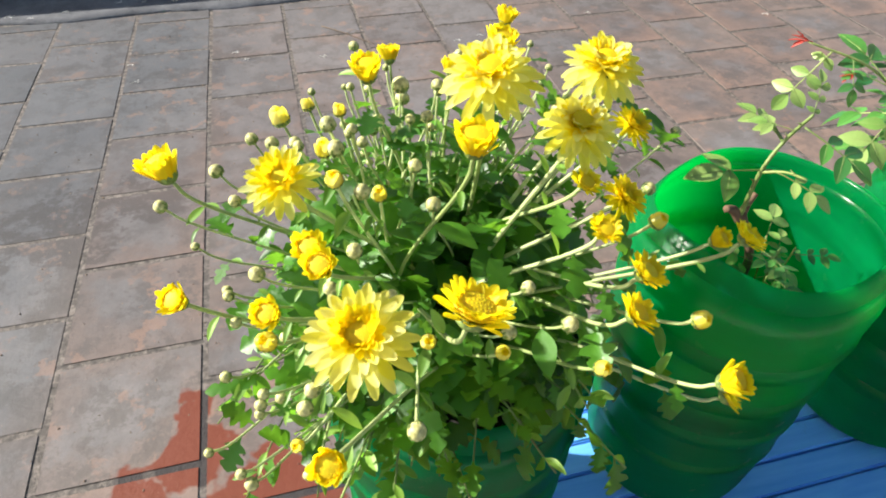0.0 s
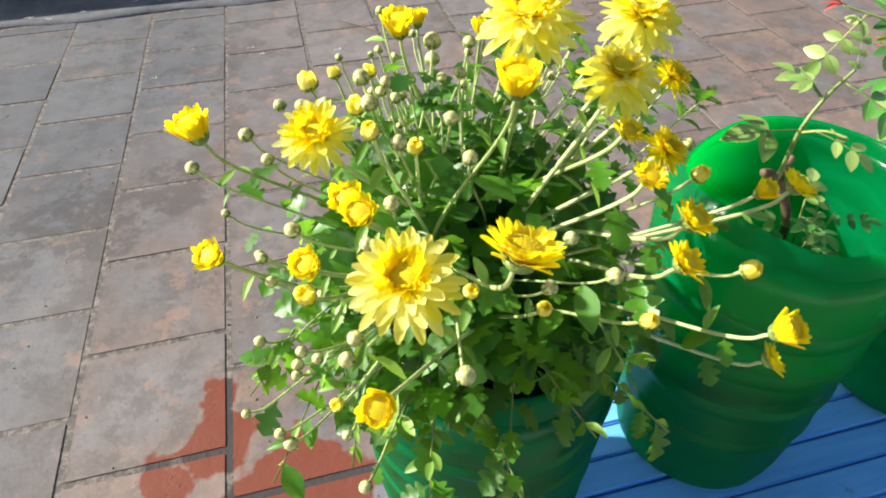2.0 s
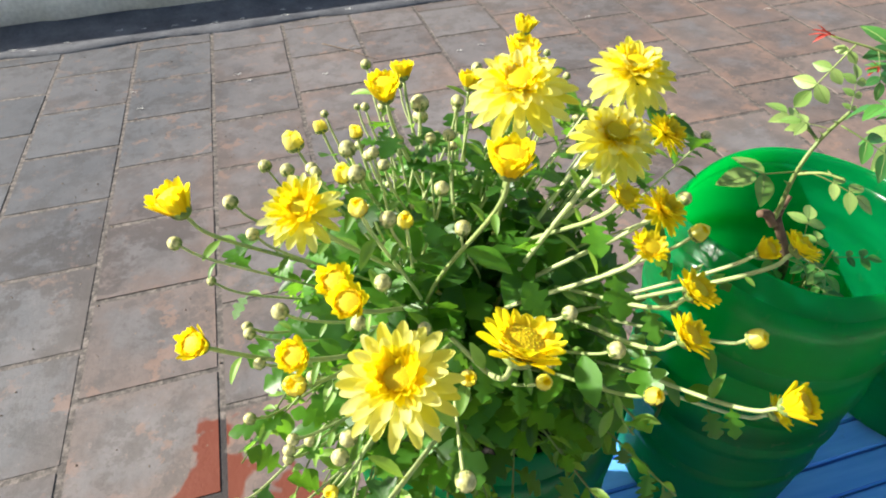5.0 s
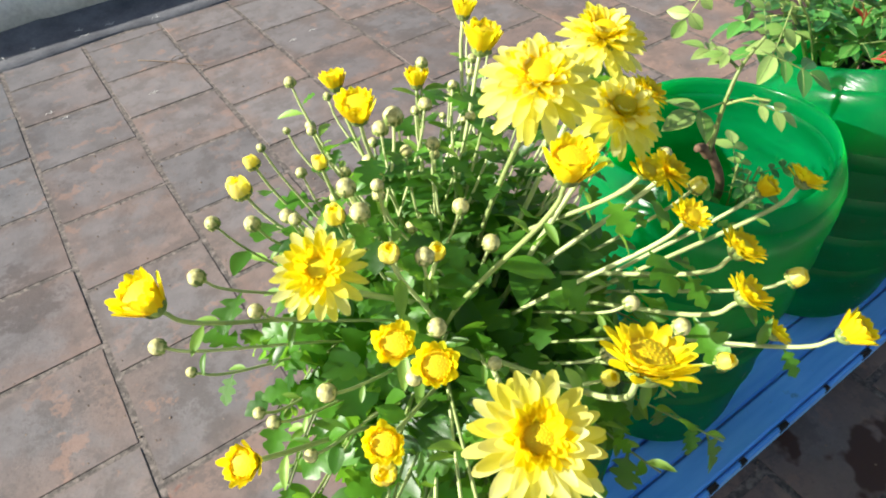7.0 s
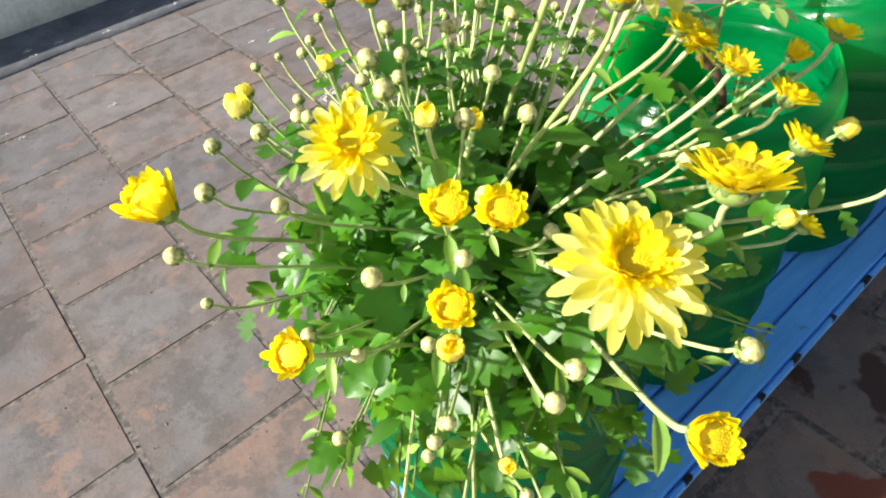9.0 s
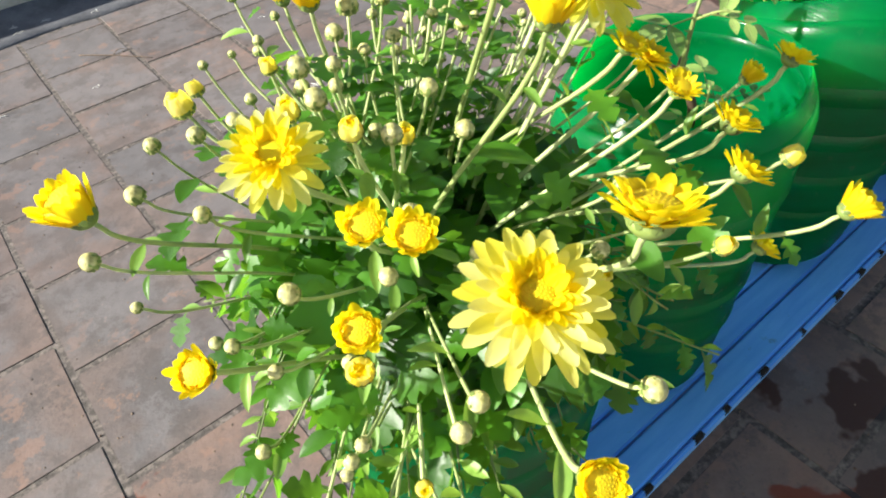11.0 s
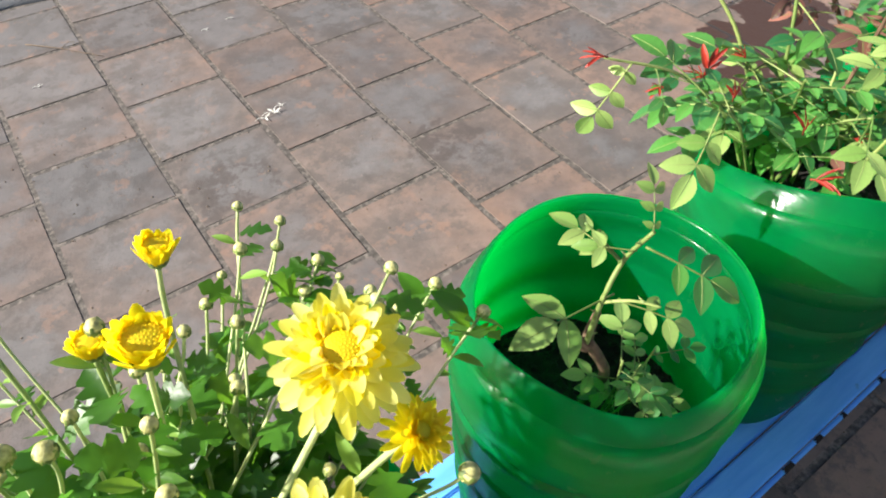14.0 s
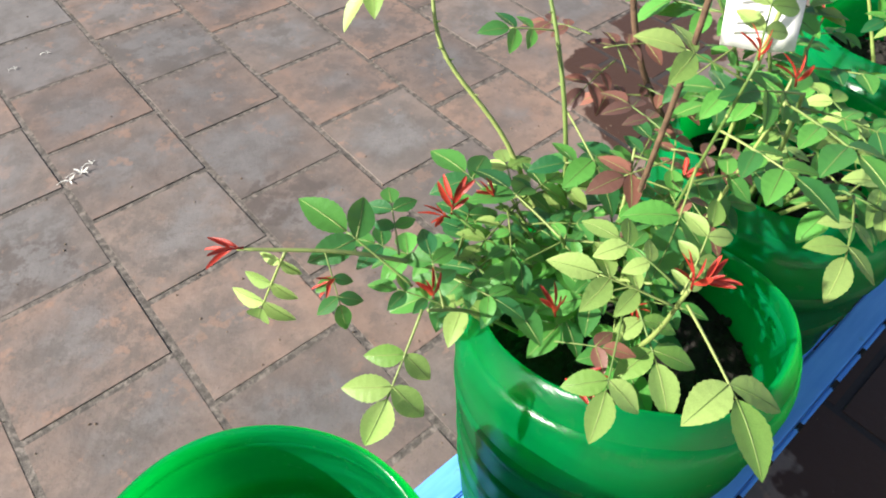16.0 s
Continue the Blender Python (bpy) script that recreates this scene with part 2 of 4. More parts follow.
def paint_material():
    m, nt, b = nodes_of("blue_paint")
    tc = nt.nodes.new("ShaderNodeTexCoord")
    st = nt.nodes.new("ShaderNodeMapping")
    st.inputs["Scale"].default_value = (0.25, 2.0, 2.0)
    nt.links.new(tc.outputs["Object"], st.inputs[0])
    n = noise_tex(nt, 30.0, 5.0, 0.6, st.outputs[0])
    d = noise_tex(nt, 24.0, 6.0, 0.7, tc.outputs["Object"])
    col = ramp(nt, n.outputs[0], [(0.3, (0.10, 0.35, 0.84)), (0.7, (0.17, 0.49, 0.95))]).outputs[0]
    col = mix(nt, ramp(nt, d.outputs[0], [(0.64, (0, 0, 0)), (0.74, (0.6, 0.6, 0.6))]).outputs[0], col, (0.05, 0.07, 0.12))
    nt.links.new(col, b.inputs["Base Color"])
    b.inputs["Roughness"].default_value = 0.30
    bump(nt, b, n.outputs[0], 0.3, 0.001)
    return m


TILE, GROUT = tile_material(), grout_material()
PLASTER = plaster_material("limewashed_plaster", (0.56, 0.56, 0.50), (0.80, 0.80, 0.74), 6.0)
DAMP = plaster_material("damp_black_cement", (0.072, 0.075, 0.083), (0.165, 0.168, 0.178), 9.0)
POT, PAINT = pot_material(), paint_material()
SOIL = simple_material("wet_black_soil", (0.005, 0.004, 0.003), (0.022, 0.017, 0.012), 60.0, 0.9, 1.0, 0.01)
MUM_LEAF = leaf_material("chrysanthemum_leaf", (0.006, 0.044, 0.006), (0.068, 0.210, 0.017), (0.32, 0.72, 0.04), 0.42, 0.44)
YOUNG_LEAF = leaf_material("young_chrysanthemum_leaf", (0.075, 0.20, 0.025), (0.22, 0.38, 0.07), (0.45, 0.75, 0.06), 0.46, 0.40)
MUM_STEM = leaf_material("chrysanthemum_stem", (0.34, 0.43, 0.15), (0.54, 0.61, 0.30), (0.5, 0.6, 0.12), 0.5, 0.2)
ROSE_LEAF = leaf_material("rose_leaf", (0.018, 0.125, 0.050), (0.095, 0.300, 0.060), (0.35, 0.62, 0.06), 0.36, 0.34)
PALE_LEAF = leaf_material("young_rose_leaf", (0.17, 0.33, 0.07), (0.35, 0.48, 0.15), (0.45, 0.62, 0.1), 0.36, 0.34)
RED_LEAF = leaf_material("red_shoot", (0.26, 0.018, 0.014), (0.46, 0.045, 0.03), (0.7, 0.08, 0.03), 0.36, 0.3)
BRONZE_LEAF = leaf_material("bronze_leaf", (0.10, 0.055, 0.05), (0.24, 0.10, 0.075), (0.4, 0.12, 0.06), 0.36, 0.25)
ROSE_STEM = leaf_material("rose_stem", (0.10, 0.18, 0.04), (0.26, 0.32, 0.10), (0.3, 0.4, 0.1), 0.5, 0.1)
WOOD_STEM = simple_material("brown_cane", (0.06, 0.035, 0.02), (0.17, 0.10, 0.055), 90.0, 0.8, 0.8, 0.002)
PETAL = leaf_material("yellow_petal", (0.93, 0.73, 0.006), (0.96, 0.82, 0.018), (0.97, 0.84, 0.012), 0.5, 0.66, 0.12)
PALE_PETAL = leaf_material("pale_yellow_petal", (0.97, 0.88, 0.08), (0.98, 0.95, 0.34), (0.98, 0.93, 0.12), 0.5, 0.66, 0.12)
DEEP_PETAL = leaf_material("deep_yellow_petal", (0.93, 0.70, 0.006), (0.96, 0.79, 0.015), (0.95, 0.76, 0.01), 0.5, 0.42, 0.12)
DISC = leaf_material("golden_florets", (0.95, 0.72, 0.006), (0.96, 0.80, 0.014), (0.95, 0.78, 0.01), 0.6, 0.4, 0.1)
BUD = simple_material("pale_green_bud", (0.28, 0.27, 0.07), (0.72, 0.69, 0.32), 330.0, 0.55, 0.6)
SEPAL = leaf_material("green_sepal", (0.10, 0.15, 0.035), (0.23, 0.31, 0.08), (0.3, 0.45, 0.08), 0.5, 0.15)
PAPER = simple_material("printed_paper", (0.70, 0.70, 0.68), (0.82, 0.82, 0.80), 20.0, 0.6, 0.1)
SKYBLUE = simple_material("light_blue_print", (0.25, 0.46, 0.70), (0.35, 0.56, 0.78), 20.0, 0.5, 0.1)
INK = simple_material("grey_ink", (0.40, 0.40, 0.42), (0.5, 0.5, 0.52), 40.0, 0.6, 0.1)
DRY = simple_material("dry_white_blossom", (0.55, 0.54, 0.48), (0.78, 0.77, 0.72), 60.0, 0.8, 0.4)
TWIG = simple_material("dry_twig", (0.10, 0.07, 0.05), (0.22, 0.16, 0.11), 80.0, 0.9, 0.4)

# ---------- building helpers ----------
AT = {}


def thing(name, at, label, category, group="", kind=""):
    e = new(name)
    e.empty_display_size = 0.05
    AT[e] = Matrix.Translation(at)
    e.matrix_basis = AT[e]
    return tagged(e, label, category, group, kind)


def place(ob, parent, m):
    ob.parent = parent
    AT[ob] = m
    ob.matrix_basis = AT[parent].inverted() @ m
    return ob


class Soup:
    """Vertices and faces that are gathered into one mesh."""

    def __init__(self):
        self.v, self.f, self.k = [], [], []

    def put(self, shape, m=Matrix(), slot=0):
        vs, fs = shape
        o = len(self.v)
        self.v += [m @ Vector(p) for p in vs]
        self.f += [[i + o for i in q] for q in fs]
        self.k += [slot] * len(fs)
        return self

    def mesh(self, name, materials, smooth=True):
        me = bpy.data.meshes.new(name)
        me.from_pydata([tuple(p) for p in self.v], [], self.f)
        for mat in materials:
            me.materials.append(mat)
        me.polygons.foreach_set("material_index", self.k)
        me.polygons.foreach_set("use_smooth", [smooth] * len(self.f))
        me.update()
        return me


def part(name, data, material, parent, label="", m=None, smooth=True):
    """One mesh object under a thing or part; data is a Soup, a bmesh or a mesh."""
    mats = material if isinstance(material, (tuple, list)) else (material,)
    if isinstance(data, Soup):
        data = data.mesh(name, mats, smooth)
    elif isinstance(data, bmesh.types.BMesh):
        me = bpy.data.meshes.new(name)
        data.to_mesh(me)
        data.free()
        for mat in mats:
            me.materials.append(mat)
        if smooth:
            me.polygons.foreach_set("use_smooth", [True] * len(me.polygons))
        data = me
    ob = new(name, data)
    place(ob, parent, Matrix() if m is None else m)
    return tagged(ob, label)


def facing(at, up, spin=0.0, size=1.0):
    """A pose at a place with its z axis along up, turned by spin."""
    q = Vector(up).to_track_quat("Z", "Y").to_matrix().to_4x4()
    return Matrix.Translation(at) @ q @ Matrix.Rotation(spin, 4, "Z") @ Matrix.Scale(size, 4)


def along(at, way, up, size=1.0):
    """A pose at a place with its y axis along way and its z axis near up."""
    y = Vector(way).normalized()
    x = y.cross(Vector(up))
    x = x.normalized() if x.length > 1e-5 else Vector((1, 0, 0))
    z = x.cross(y)
    r = Matrix((x, y, z)).transposed().to_4x4()
    return Matrix.Translation(at) @ r @ Matrix.Scale(size, 4)


def bend(points, n=10):
    """A smooth line through a few points."""
    p = [Vector(q) for q in points]
    p = [p[0] * 2 - p[1], *p, p[-1] * 2 - p[-2]]
    out = []
    for i in range(1, len(p) - 2):
        a, b, c, d = p[i - 1:i + 3]
        for k in range(n):
            t = k / n
            out.append(0.5 * (2 * b + (c - a) * t + (2 * a - 5 * b + 4 * c - d) * t * t + (3 * b - a - 3 * c + d) * t ** 3))
    return out + [p[-2]]


def tube(line, r0, r1, sides=6):
    vs, fs = [], []
    n = len(line)
    for i, p in enumerate(line):
        way = (line[min(i + 1, n - 1)] - line[max(i - 1, 0)]).normalized()
        a = way.cross(Vector((0.31, 0.2, 0.93)))
        a = a.normalized() if a.length > 1e-4 else Vector((1, 0, 0))
        b = way.cross(a)
        r = r0 + (r1 - r0) * i / (n - 1)
        vs += [p + (a * math.cos(u) + b * math.sin(u)) * r for u in (2 * math.pi * k / sides for k in range(sides))]
    for i in range(n - 1):
        for k in range(sides):
            l = (k + 1) % sides
            fs.append((i * sides + k, i * sides + l, (i + 1) * sides + l, (i + 1) * sides + k))
    fs += [tuple(range(sides))[::-1], tuple(range((n - 1) * sides, n * sides))]
    return vs, fs


def blade(outline, fold=0.25, droop=0.3, wave=0.0):
    """A leaf one long along y from (half width, y) pairs, folded along its rib and drooping at the tip."""
    vs, fs = [], []
    for i, (w, y) in enumerate(outline):
        z = -droop * y * y
        for s in (-1, -0.5, 0, 0.5, 1):
            vs.append((s * w, y, z + fold * abs(s) * w + wave * math.sin(i * 1.9 + s * 2) * w * abs(s)))
    for i in range(len(outline) - 1):
        for k in range(4):
            a = i * 5 + k
            fs.append((a, a + 1, a + 6, a + 5))
    return vs, fs


def solid_ring(profile, sides=64):
    """A surface turned round z from (radius, z) pairs."""
    vs, fs = [], []
    for r, z in profile:
        vs += [(r * math.cos(2 * math.pi * k / sides), r * math.sin(2 * math.pi * k / sides), z) for k in range(sides)]
    for i in range(len(profile) - 1):
        for k in range(sides):
            l = (k + 1) % sides
            fs.append((i * sides + k, i * sides + l, (i + 1) * sides + l, (i + 1) * sides + k))
    return vs, fs


def box(x0, y0, z0, x1, y1, z1, edge=0.0, cuts=1):
    bm = bmesh.new()
    bmesh.ops.create_cube(bm, size=1)
    for v in bm.verts:
        v.co = ((x0 + x1) / 2 + v.co.x * (x1 - x0), (y0 + y1) / 2 + v.co.y * (y1 - y0), (z0 + z1) / 2 + v.co.z * (z1 - z0))
    if edge:
        bmesh.ops.bevel(bm, geom=bm.edges[:], offset=edge, segments=cuts, affect="EDGES")
    return bm


# ---------- ground and parapet ----------
bm = bmesh.new()
bmesh.ops.create_grid(bm, x_segments=2, y_segments=2, size=150)
for v in bm.verts:
    v.co.z = -0.0007
me = bpy.data.meshes.new("ground")
bm.to_mesh(me)
bm.free()
me.materials.append(GROUT)
ground = tagged(new("ground", me), "grey mortar bed of a terrace under the clay tiles", "terrace", kind="structure")
AT[ground] = Matrix()

wall = thing("wall_north", (0, 2.3, 0), "low limewashed parapet wall with stained plaster", "wall", kind="structure")
part("plaster", box(-6, 2.20, -0.007, 8, 2.42, 0.24, 0.012, 2), PLASTER, wall)
# added wall, never in view, that screens light from the south
back_wall = thing("unseen_wall_south", (0, -1.35, 0), "plain limewashed parapet, unseen, added behind the camera to screen light", "wall", kind="structure")
part("plaster", box(-6, -1.45, -0.007, 8, -1.25, 0.45, 0.012, 2), PLASTER, back_wall)
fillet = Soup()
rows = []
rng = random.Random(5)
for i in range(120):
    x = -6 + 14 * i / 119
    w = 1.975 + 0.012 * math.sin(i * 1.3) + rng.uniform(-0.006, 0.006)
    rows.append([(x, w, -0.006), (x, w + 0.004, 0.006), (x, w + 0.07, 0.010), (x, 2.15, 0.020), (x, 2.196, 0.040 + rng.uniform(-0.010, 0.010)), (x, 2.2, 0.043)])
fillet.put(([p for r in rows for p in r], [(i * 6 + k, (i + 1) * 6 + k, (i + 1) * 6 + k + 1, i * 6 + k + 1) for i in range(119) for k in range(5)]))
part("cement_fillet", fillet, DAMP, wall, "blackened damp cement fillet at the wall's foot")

# ---------- blue slatted bench ----------
TOP = 0.10
LEFT = -0.275
bench = thing("slatted_bench", (0.6, -0.22, 0), "low bright blue painted slatted bench, splashed with mud", "bench")
for i in range(6):
    y = -0.372 + 0.0505 * i
    part("slat", box(LEFT, y, TOP - 0.022 - 0.001 * (i % 2), 1.75, y + 0.0475, TOP - 0.0015 * (i % 2), 0.003, 2), PAINT, bench, smooth=False)
rail = part("front_rail", box(LEFT - 0.002, -0.381, TOP - 0.034, 1.752, -0.3735, TOP - 0.004, 0.003, 2), PAINT, bench, "blue edge rail with worn slots", smooth=False)
rng = random.Random(11)
for i in range(22):
    x = -0.255 + i * 0.092 + rng.uniform(-0.02, 0.02)
    w = rng.uniform(0.008, 0.022)
    part("slot", box(x, -0.3822, TOP - 0.016, x + w, -0.3742, TOP - 0.0034, 0.001), SOIL, rail, smooth=False)
for x in (-0.25, 0.40, 1.05, 1.68):
    part("bearer", box(x, -0.362, -0.002, x + 0.045, -0.08, TOP - 0.0235, 0.003), PAINT, bench, smooth=False)


# ---------- green pots ----------
NECK_SIDE = radians(212)


def plant_pot(x, y, r, rim, tilt, waves, label, soil_z, seed):
    """A jar cut open at the top: ribbed wall, uneven thick rim, rounded foot."""
    pot = thing("plant_pot", (x, y, TOP), label, "plant pot", "green pots on the bench")
    h = rim - TOP
    bed = 0.84 + 0.16 * ((soil_z - TOP) / h) ** 0.9 - 0.045
    sides = 96
    outer = [(0.0, 0.0), (0.66, 0.0), (0.76, 0.005), (0.825, 0.018), (0.848, 0.034)]
    n = 40
    for i in range(n + 1):
        t = 0.10 + (0.90 - 0.042 / h) * i / n
        outer.append((0.84 + 0.16 * t ** 0.9, t * h))
    outer += [(0.997, h - 0.034), (0.990, h - 0.025), (0.976, h - 0.017)]
    inner = [(0.900, h - 0.017), (0.912, h - 0.03)] + [(a - 0.070, b) for a, b in reversed(outer[5:-3])]
    inner += [(0.76, 0.02), (0.0, 0.02)]
    prof = outer + inner
    rng = random.Random(seed)

    def shaped(profile):
        vs, fs = solid_ring([(a * r, z) for a, z in profile], sides)
        out = []
        for q in vs:
            u = math.atan2(q[1], q[0])
            lift = tilt[0] * q[0] + tilt[1] * q[1] + sum(amp * math.cos(k * u - ph) for amp, k, ph in waves)
            f = max(0.0, q[2] / h - 0.35) / 0.65
            dent = 1 + 0.010 * math.sin(2 * u + seed) * (q[2] / h) + 0.005 * math.sin(5 * u + seed * 2 + q[2] * 20)
            # the cut runs higher into the narrowing shoulder on one side
            neck = max(0.0, min(1.0, (q[2] - h + 0.055) / 0.055)) ** 1.6
            dent *= 1 - neck * (0.015 + 0.15 * (0.5 + 0.5 * math.cos(u - NECK_SIDE)))
            out.append((q[0] * dent, q[1] * dent, q[2] + lift * f * f))
        return Soup().put((out, fs))

    here = Matrix.Translation((x, y, TOP))
    part("body", shaped(prof), POT, pot, "", here)
    part("rim", shaped([(0.978, h - 0.0175), (0.968, h - 0.010), (0.954, h - 0.003), (0.940, h + 0.001), (0.925, h + 0.002), (0.910, h - 0.001), (0.901, h - 0.008), (0.899, h - 0.0175)]), POT, pot, "thick uneven cut rim", here)
    for t in (0.30, 0.46, 0.62, 0.77):
        c = 0.84 + 0.16 * t ** 0.9
        part("rib", shaped([(c - 0.004, h * (t - 0.032)), (c + 0.008, h * (t - 0.020)), (c + 0.015, h * (t - 0.008)), (c + 0.017, h * t), (c + 0.015, h * (t + 0.008)), (c + 0.008, h * (t + 0.020)), (c - 0.004, h * (t + 0.032))]), POT, pot, "", here)
    s = Soup()
    gv, gf = [], []
    rings, seg = 14, 40
    gv.append((0, 0, 0.012))
    for i in range(1, rings + 1):
        for k in range(seg):
            q = r * bed * i / rings
            u = 2 * math.pi * k / seg
            z = 0.006 * noise.noise((q * 30 * math.cos(u) + seed, q * 30 * math.sin(u), 0)) + rng.uniform(-0.004, 0.004) + 0.01 * (1 - i / rings)
            gv.append((q * math.cos(u), q * math.sin(u), z))
    gf += [(0, 1 + k, 1 + (k + 1) % seg) for k in range(seg)]
    for i in range(rings - 1):
        for k in range(seg):
            a, b = 1 + i * seg + k, 1 + i * seg + (k + 1) % seg
            gf.append((a, a + seg, b + seg, b))
    s.put((gv, gf))
    s.put(solid_ring([(0.0, TOP + 0.03 - soil_z), (0.79 * r, TOP + 0.03 - soil_z), ((bed - 0.004) * r, -0.006)], 40))
    ball = solid_ring([(0.0, -1), (0.8, -0.6), (1, 0), (0.7, 0.7), (0, 1)], 6)
    for _ in range(140):
        q, u = r * bed * 0.97 * math.sqrt(rng.random()), rng.uniform(0, 6.28)
        s.put(ball, Matrix.Translation((q * math.cos(u), q * math.sin(u), 0.006)) @ Matrix.Rotation(rng.uniform(0, 3), 4, "X") @ Matrix.Scale(rng.uniform(0.002, 0.006), 4))
    soil = new("potting_soil", s.mesh("potting_soil", (SOIL,), False))
    soil.matrix_basis = Matrix.Translation((x, y, soil_z))
    tagged(soil, "dark damp potting soil inside a green pot", "soil", kind="stuff")
    return pot


POT_LABEL = "green ribbed plastic pot cut from a jar"
plant_pot(-0.170, -0.228, 0.144, 0.515, (0.0, 0.06), ((0.006, 2, 1.0),), POT_LABEL + ", full of flowers", 0.475, 1)
plant_pot(0.184, -0.202, 0.141, 0.567, (0.049, -0.024), ((0.005, 2, 0.4), (0.006, 3, 3.9)), POT_LABEL + ", with a young rose", 0.365, 2)
plant_pot(0.572, -0.195, 0.153, 0.535, (-0.10, -0.19), ((0.010, 3, 4.2), (0.004, 5, 1.0)), POT_LABEL + ", wavy rimmed", 0.45, 3)
plant_pot(0.885, -0.180, 0.150, 0.545, (0.02, -0.05), ((0.006, 3, 1.2),), POT_LABEL + ", leafy", 0.45, 4)
plant_pot(1.215, -0.175, 0.151, 0.55, (0.0, 0.0), ((0.006, 2, 1.2),), POT_LABEL + ", hindmost", 0.47, 5)

# ---------- chrysanthemum ----------
MUM_EDGE = ((0.0, 0.0), (0.035, 0.10), (0.05, 0.20), (0.22, 0.27), (0.30, 0.36), (0.20, 0.40), (0.13, 0.44), (0.31, 0.53), (0.37, 0.64),
            (0.27, 0.67), (0.15, 0.70), (0.25, 0.79), (0.22, 0.87), (0.12, 0.92), (0.07, 0.97), (0.0, 1.0))
OVAL_EDGE = ((0.0, 0.0), (0.05, 0.08), (0.14, 0.2), (0.22, 0.34), (0.26, 0.5), (0.245, 0.62), (0.19, 0.76), (0.15, 0.84), (0.09, 0.92), (0.0, 1.0))
SMALL_EDGE = ((0.0, 0.0), (0.04, 0.12), (0.13, 0.3), (0.17, 0.5), (0.15, 0.7), (0.08, 0.9), (0.0, 1.0))
MUM_SHAPES = [blade(e, f, d, w) for e, f, d, w in ((MUM_EDGE, 0.25, 0.25, 0.05), (OVAL_EDGE, 0.25, 0.35, 0.05), (MUM_EDGE, 0.1, 0.45, 0.07),
              (MUM_EDGE, 0.4, 0.15, 0.06), (MUM_EDGE, -0.1, 0.5, 0.08), (MUM_EDGE, 0.15, 0.3, 0.08))]
MUM_LEAVES = [Soup().put(q).mesh("leaf", (MUM_LEAF,)) for q in MUM_SHAPES]
MUM_SMALL = [blade(SMALL_EDGE, 0.3, 0.2), blade(SMALL_EDGE, 0.5, 0.45)]

HEART = Vector((-0.215, -0.275, 0.57))
mum = thing("chrysanthemum_plant", (-0.205, -0.215, 0.475), "bushy yellow chrysanthemum in bloom with many buds, in a green pot", "plant")
mum_rng = random.Random(21)
mum_leaf_spots = []


def petal(length, width, cup, curl, tip=0.24):
    """A strap petal along y, hollow across, curling up (or down) along its length."""
    vs, fs = [], []
    prof = ((0.34, 0.0), (0.56, 0.2), (0.84, 0.42), (1.0, 0.62), (0.95, 0.78), (0.70, 0.91), (tip, 1.0))
    for w, t in prof:
        ang = curl * t
        y = length * (math.sin(ang) / curl if abs(curl) > 1e-3 else t)
        z = length * ((1 - math.cos(ang)) / curl if abs(curl) > 1e-3 else 0)
        for s in (-1, 0, 1):
            vs.append((s * w * width / 2, y, z + cup * width * s * s * w))
    for i in range(len(prof) - 1):
        for k in range(2):
            a = i * 3 + k
            fs.append((a, a + 1, a + 4, a + 3))
    return vs, fs


def layer(soup, rng, count, length, width, lean, curl, cup, ring=0.0, lift=0.0, slot=0, loose=0.12):
    for k in range(count):
        u = 2 * math.pi * (k + rng.uniform(-0.25, 0.25)) / count
        m = (Matrix.Rotation(u, 4, "Z") @ Matrix.Translation((0, ring, lift)) @ Matrix.Rotation(lean + rng.uniform(-loose, loose), 4, "X")
             @ Matrix.Rotation(rng.uniform(-0.2, 0.2), 4, "Y"))
        soup.put(petal(length * rng.uniform(0.9, 1.08), width * rng.uniform(0.88, 1.1), cup, curl + rng.uniform(-0.15, 0.15)), m, slot)


def dome(radius, height, rings=5, sides=14, bumps=0.0, rng=None):
    vs, fs = solid_ring([(radius * math.cos(a), height * math.sin(a)) for a in (math.pi / 2 * i / rings for i in range(rings + 1))], sides)
    if bumps:
        vs = [(x * (1 + rng.uniform(-bumps, bumps)), y * (1 + rng.uniform(-bumps, bumps)), z * (1 + rng.uniform(-bumps, bumps))) for x, y, z in vs]
    return vs, fs


def sepals(soup, rng, r, deep, slot=0):
    """The green cup of small overlapping scales under a bloom."""
    soup.put(solid_ring([(0.15 * r, -deep * 1.05), (0.55 * r, -deep * 0.95), (0.9 * r, -deep * 0.55), (1.0 * r, -deep * 0.1), (0.8 * r, 0.0)], 14), Matrix(), slot)
    for ring, (n, low) in enumerate(((9, -0.75), (11, -0.35))):
        for k in range(n):
            u = 2 * math.pi * (k + ring * 0.5 + rng.uniform(-0.15, 0.15)) / n
            m = Matrix.Rotation(u, 4, "Z") @ Matrix.Translation((0, (0.72 + 0.28 * ring) * r, low * deep)) @ Matrix.Rotation(1.15, 4, "X")
            soup.put(petal(deep * 0.75, r * 0.55, 0.2, 0.4, 0.15), m, slot)


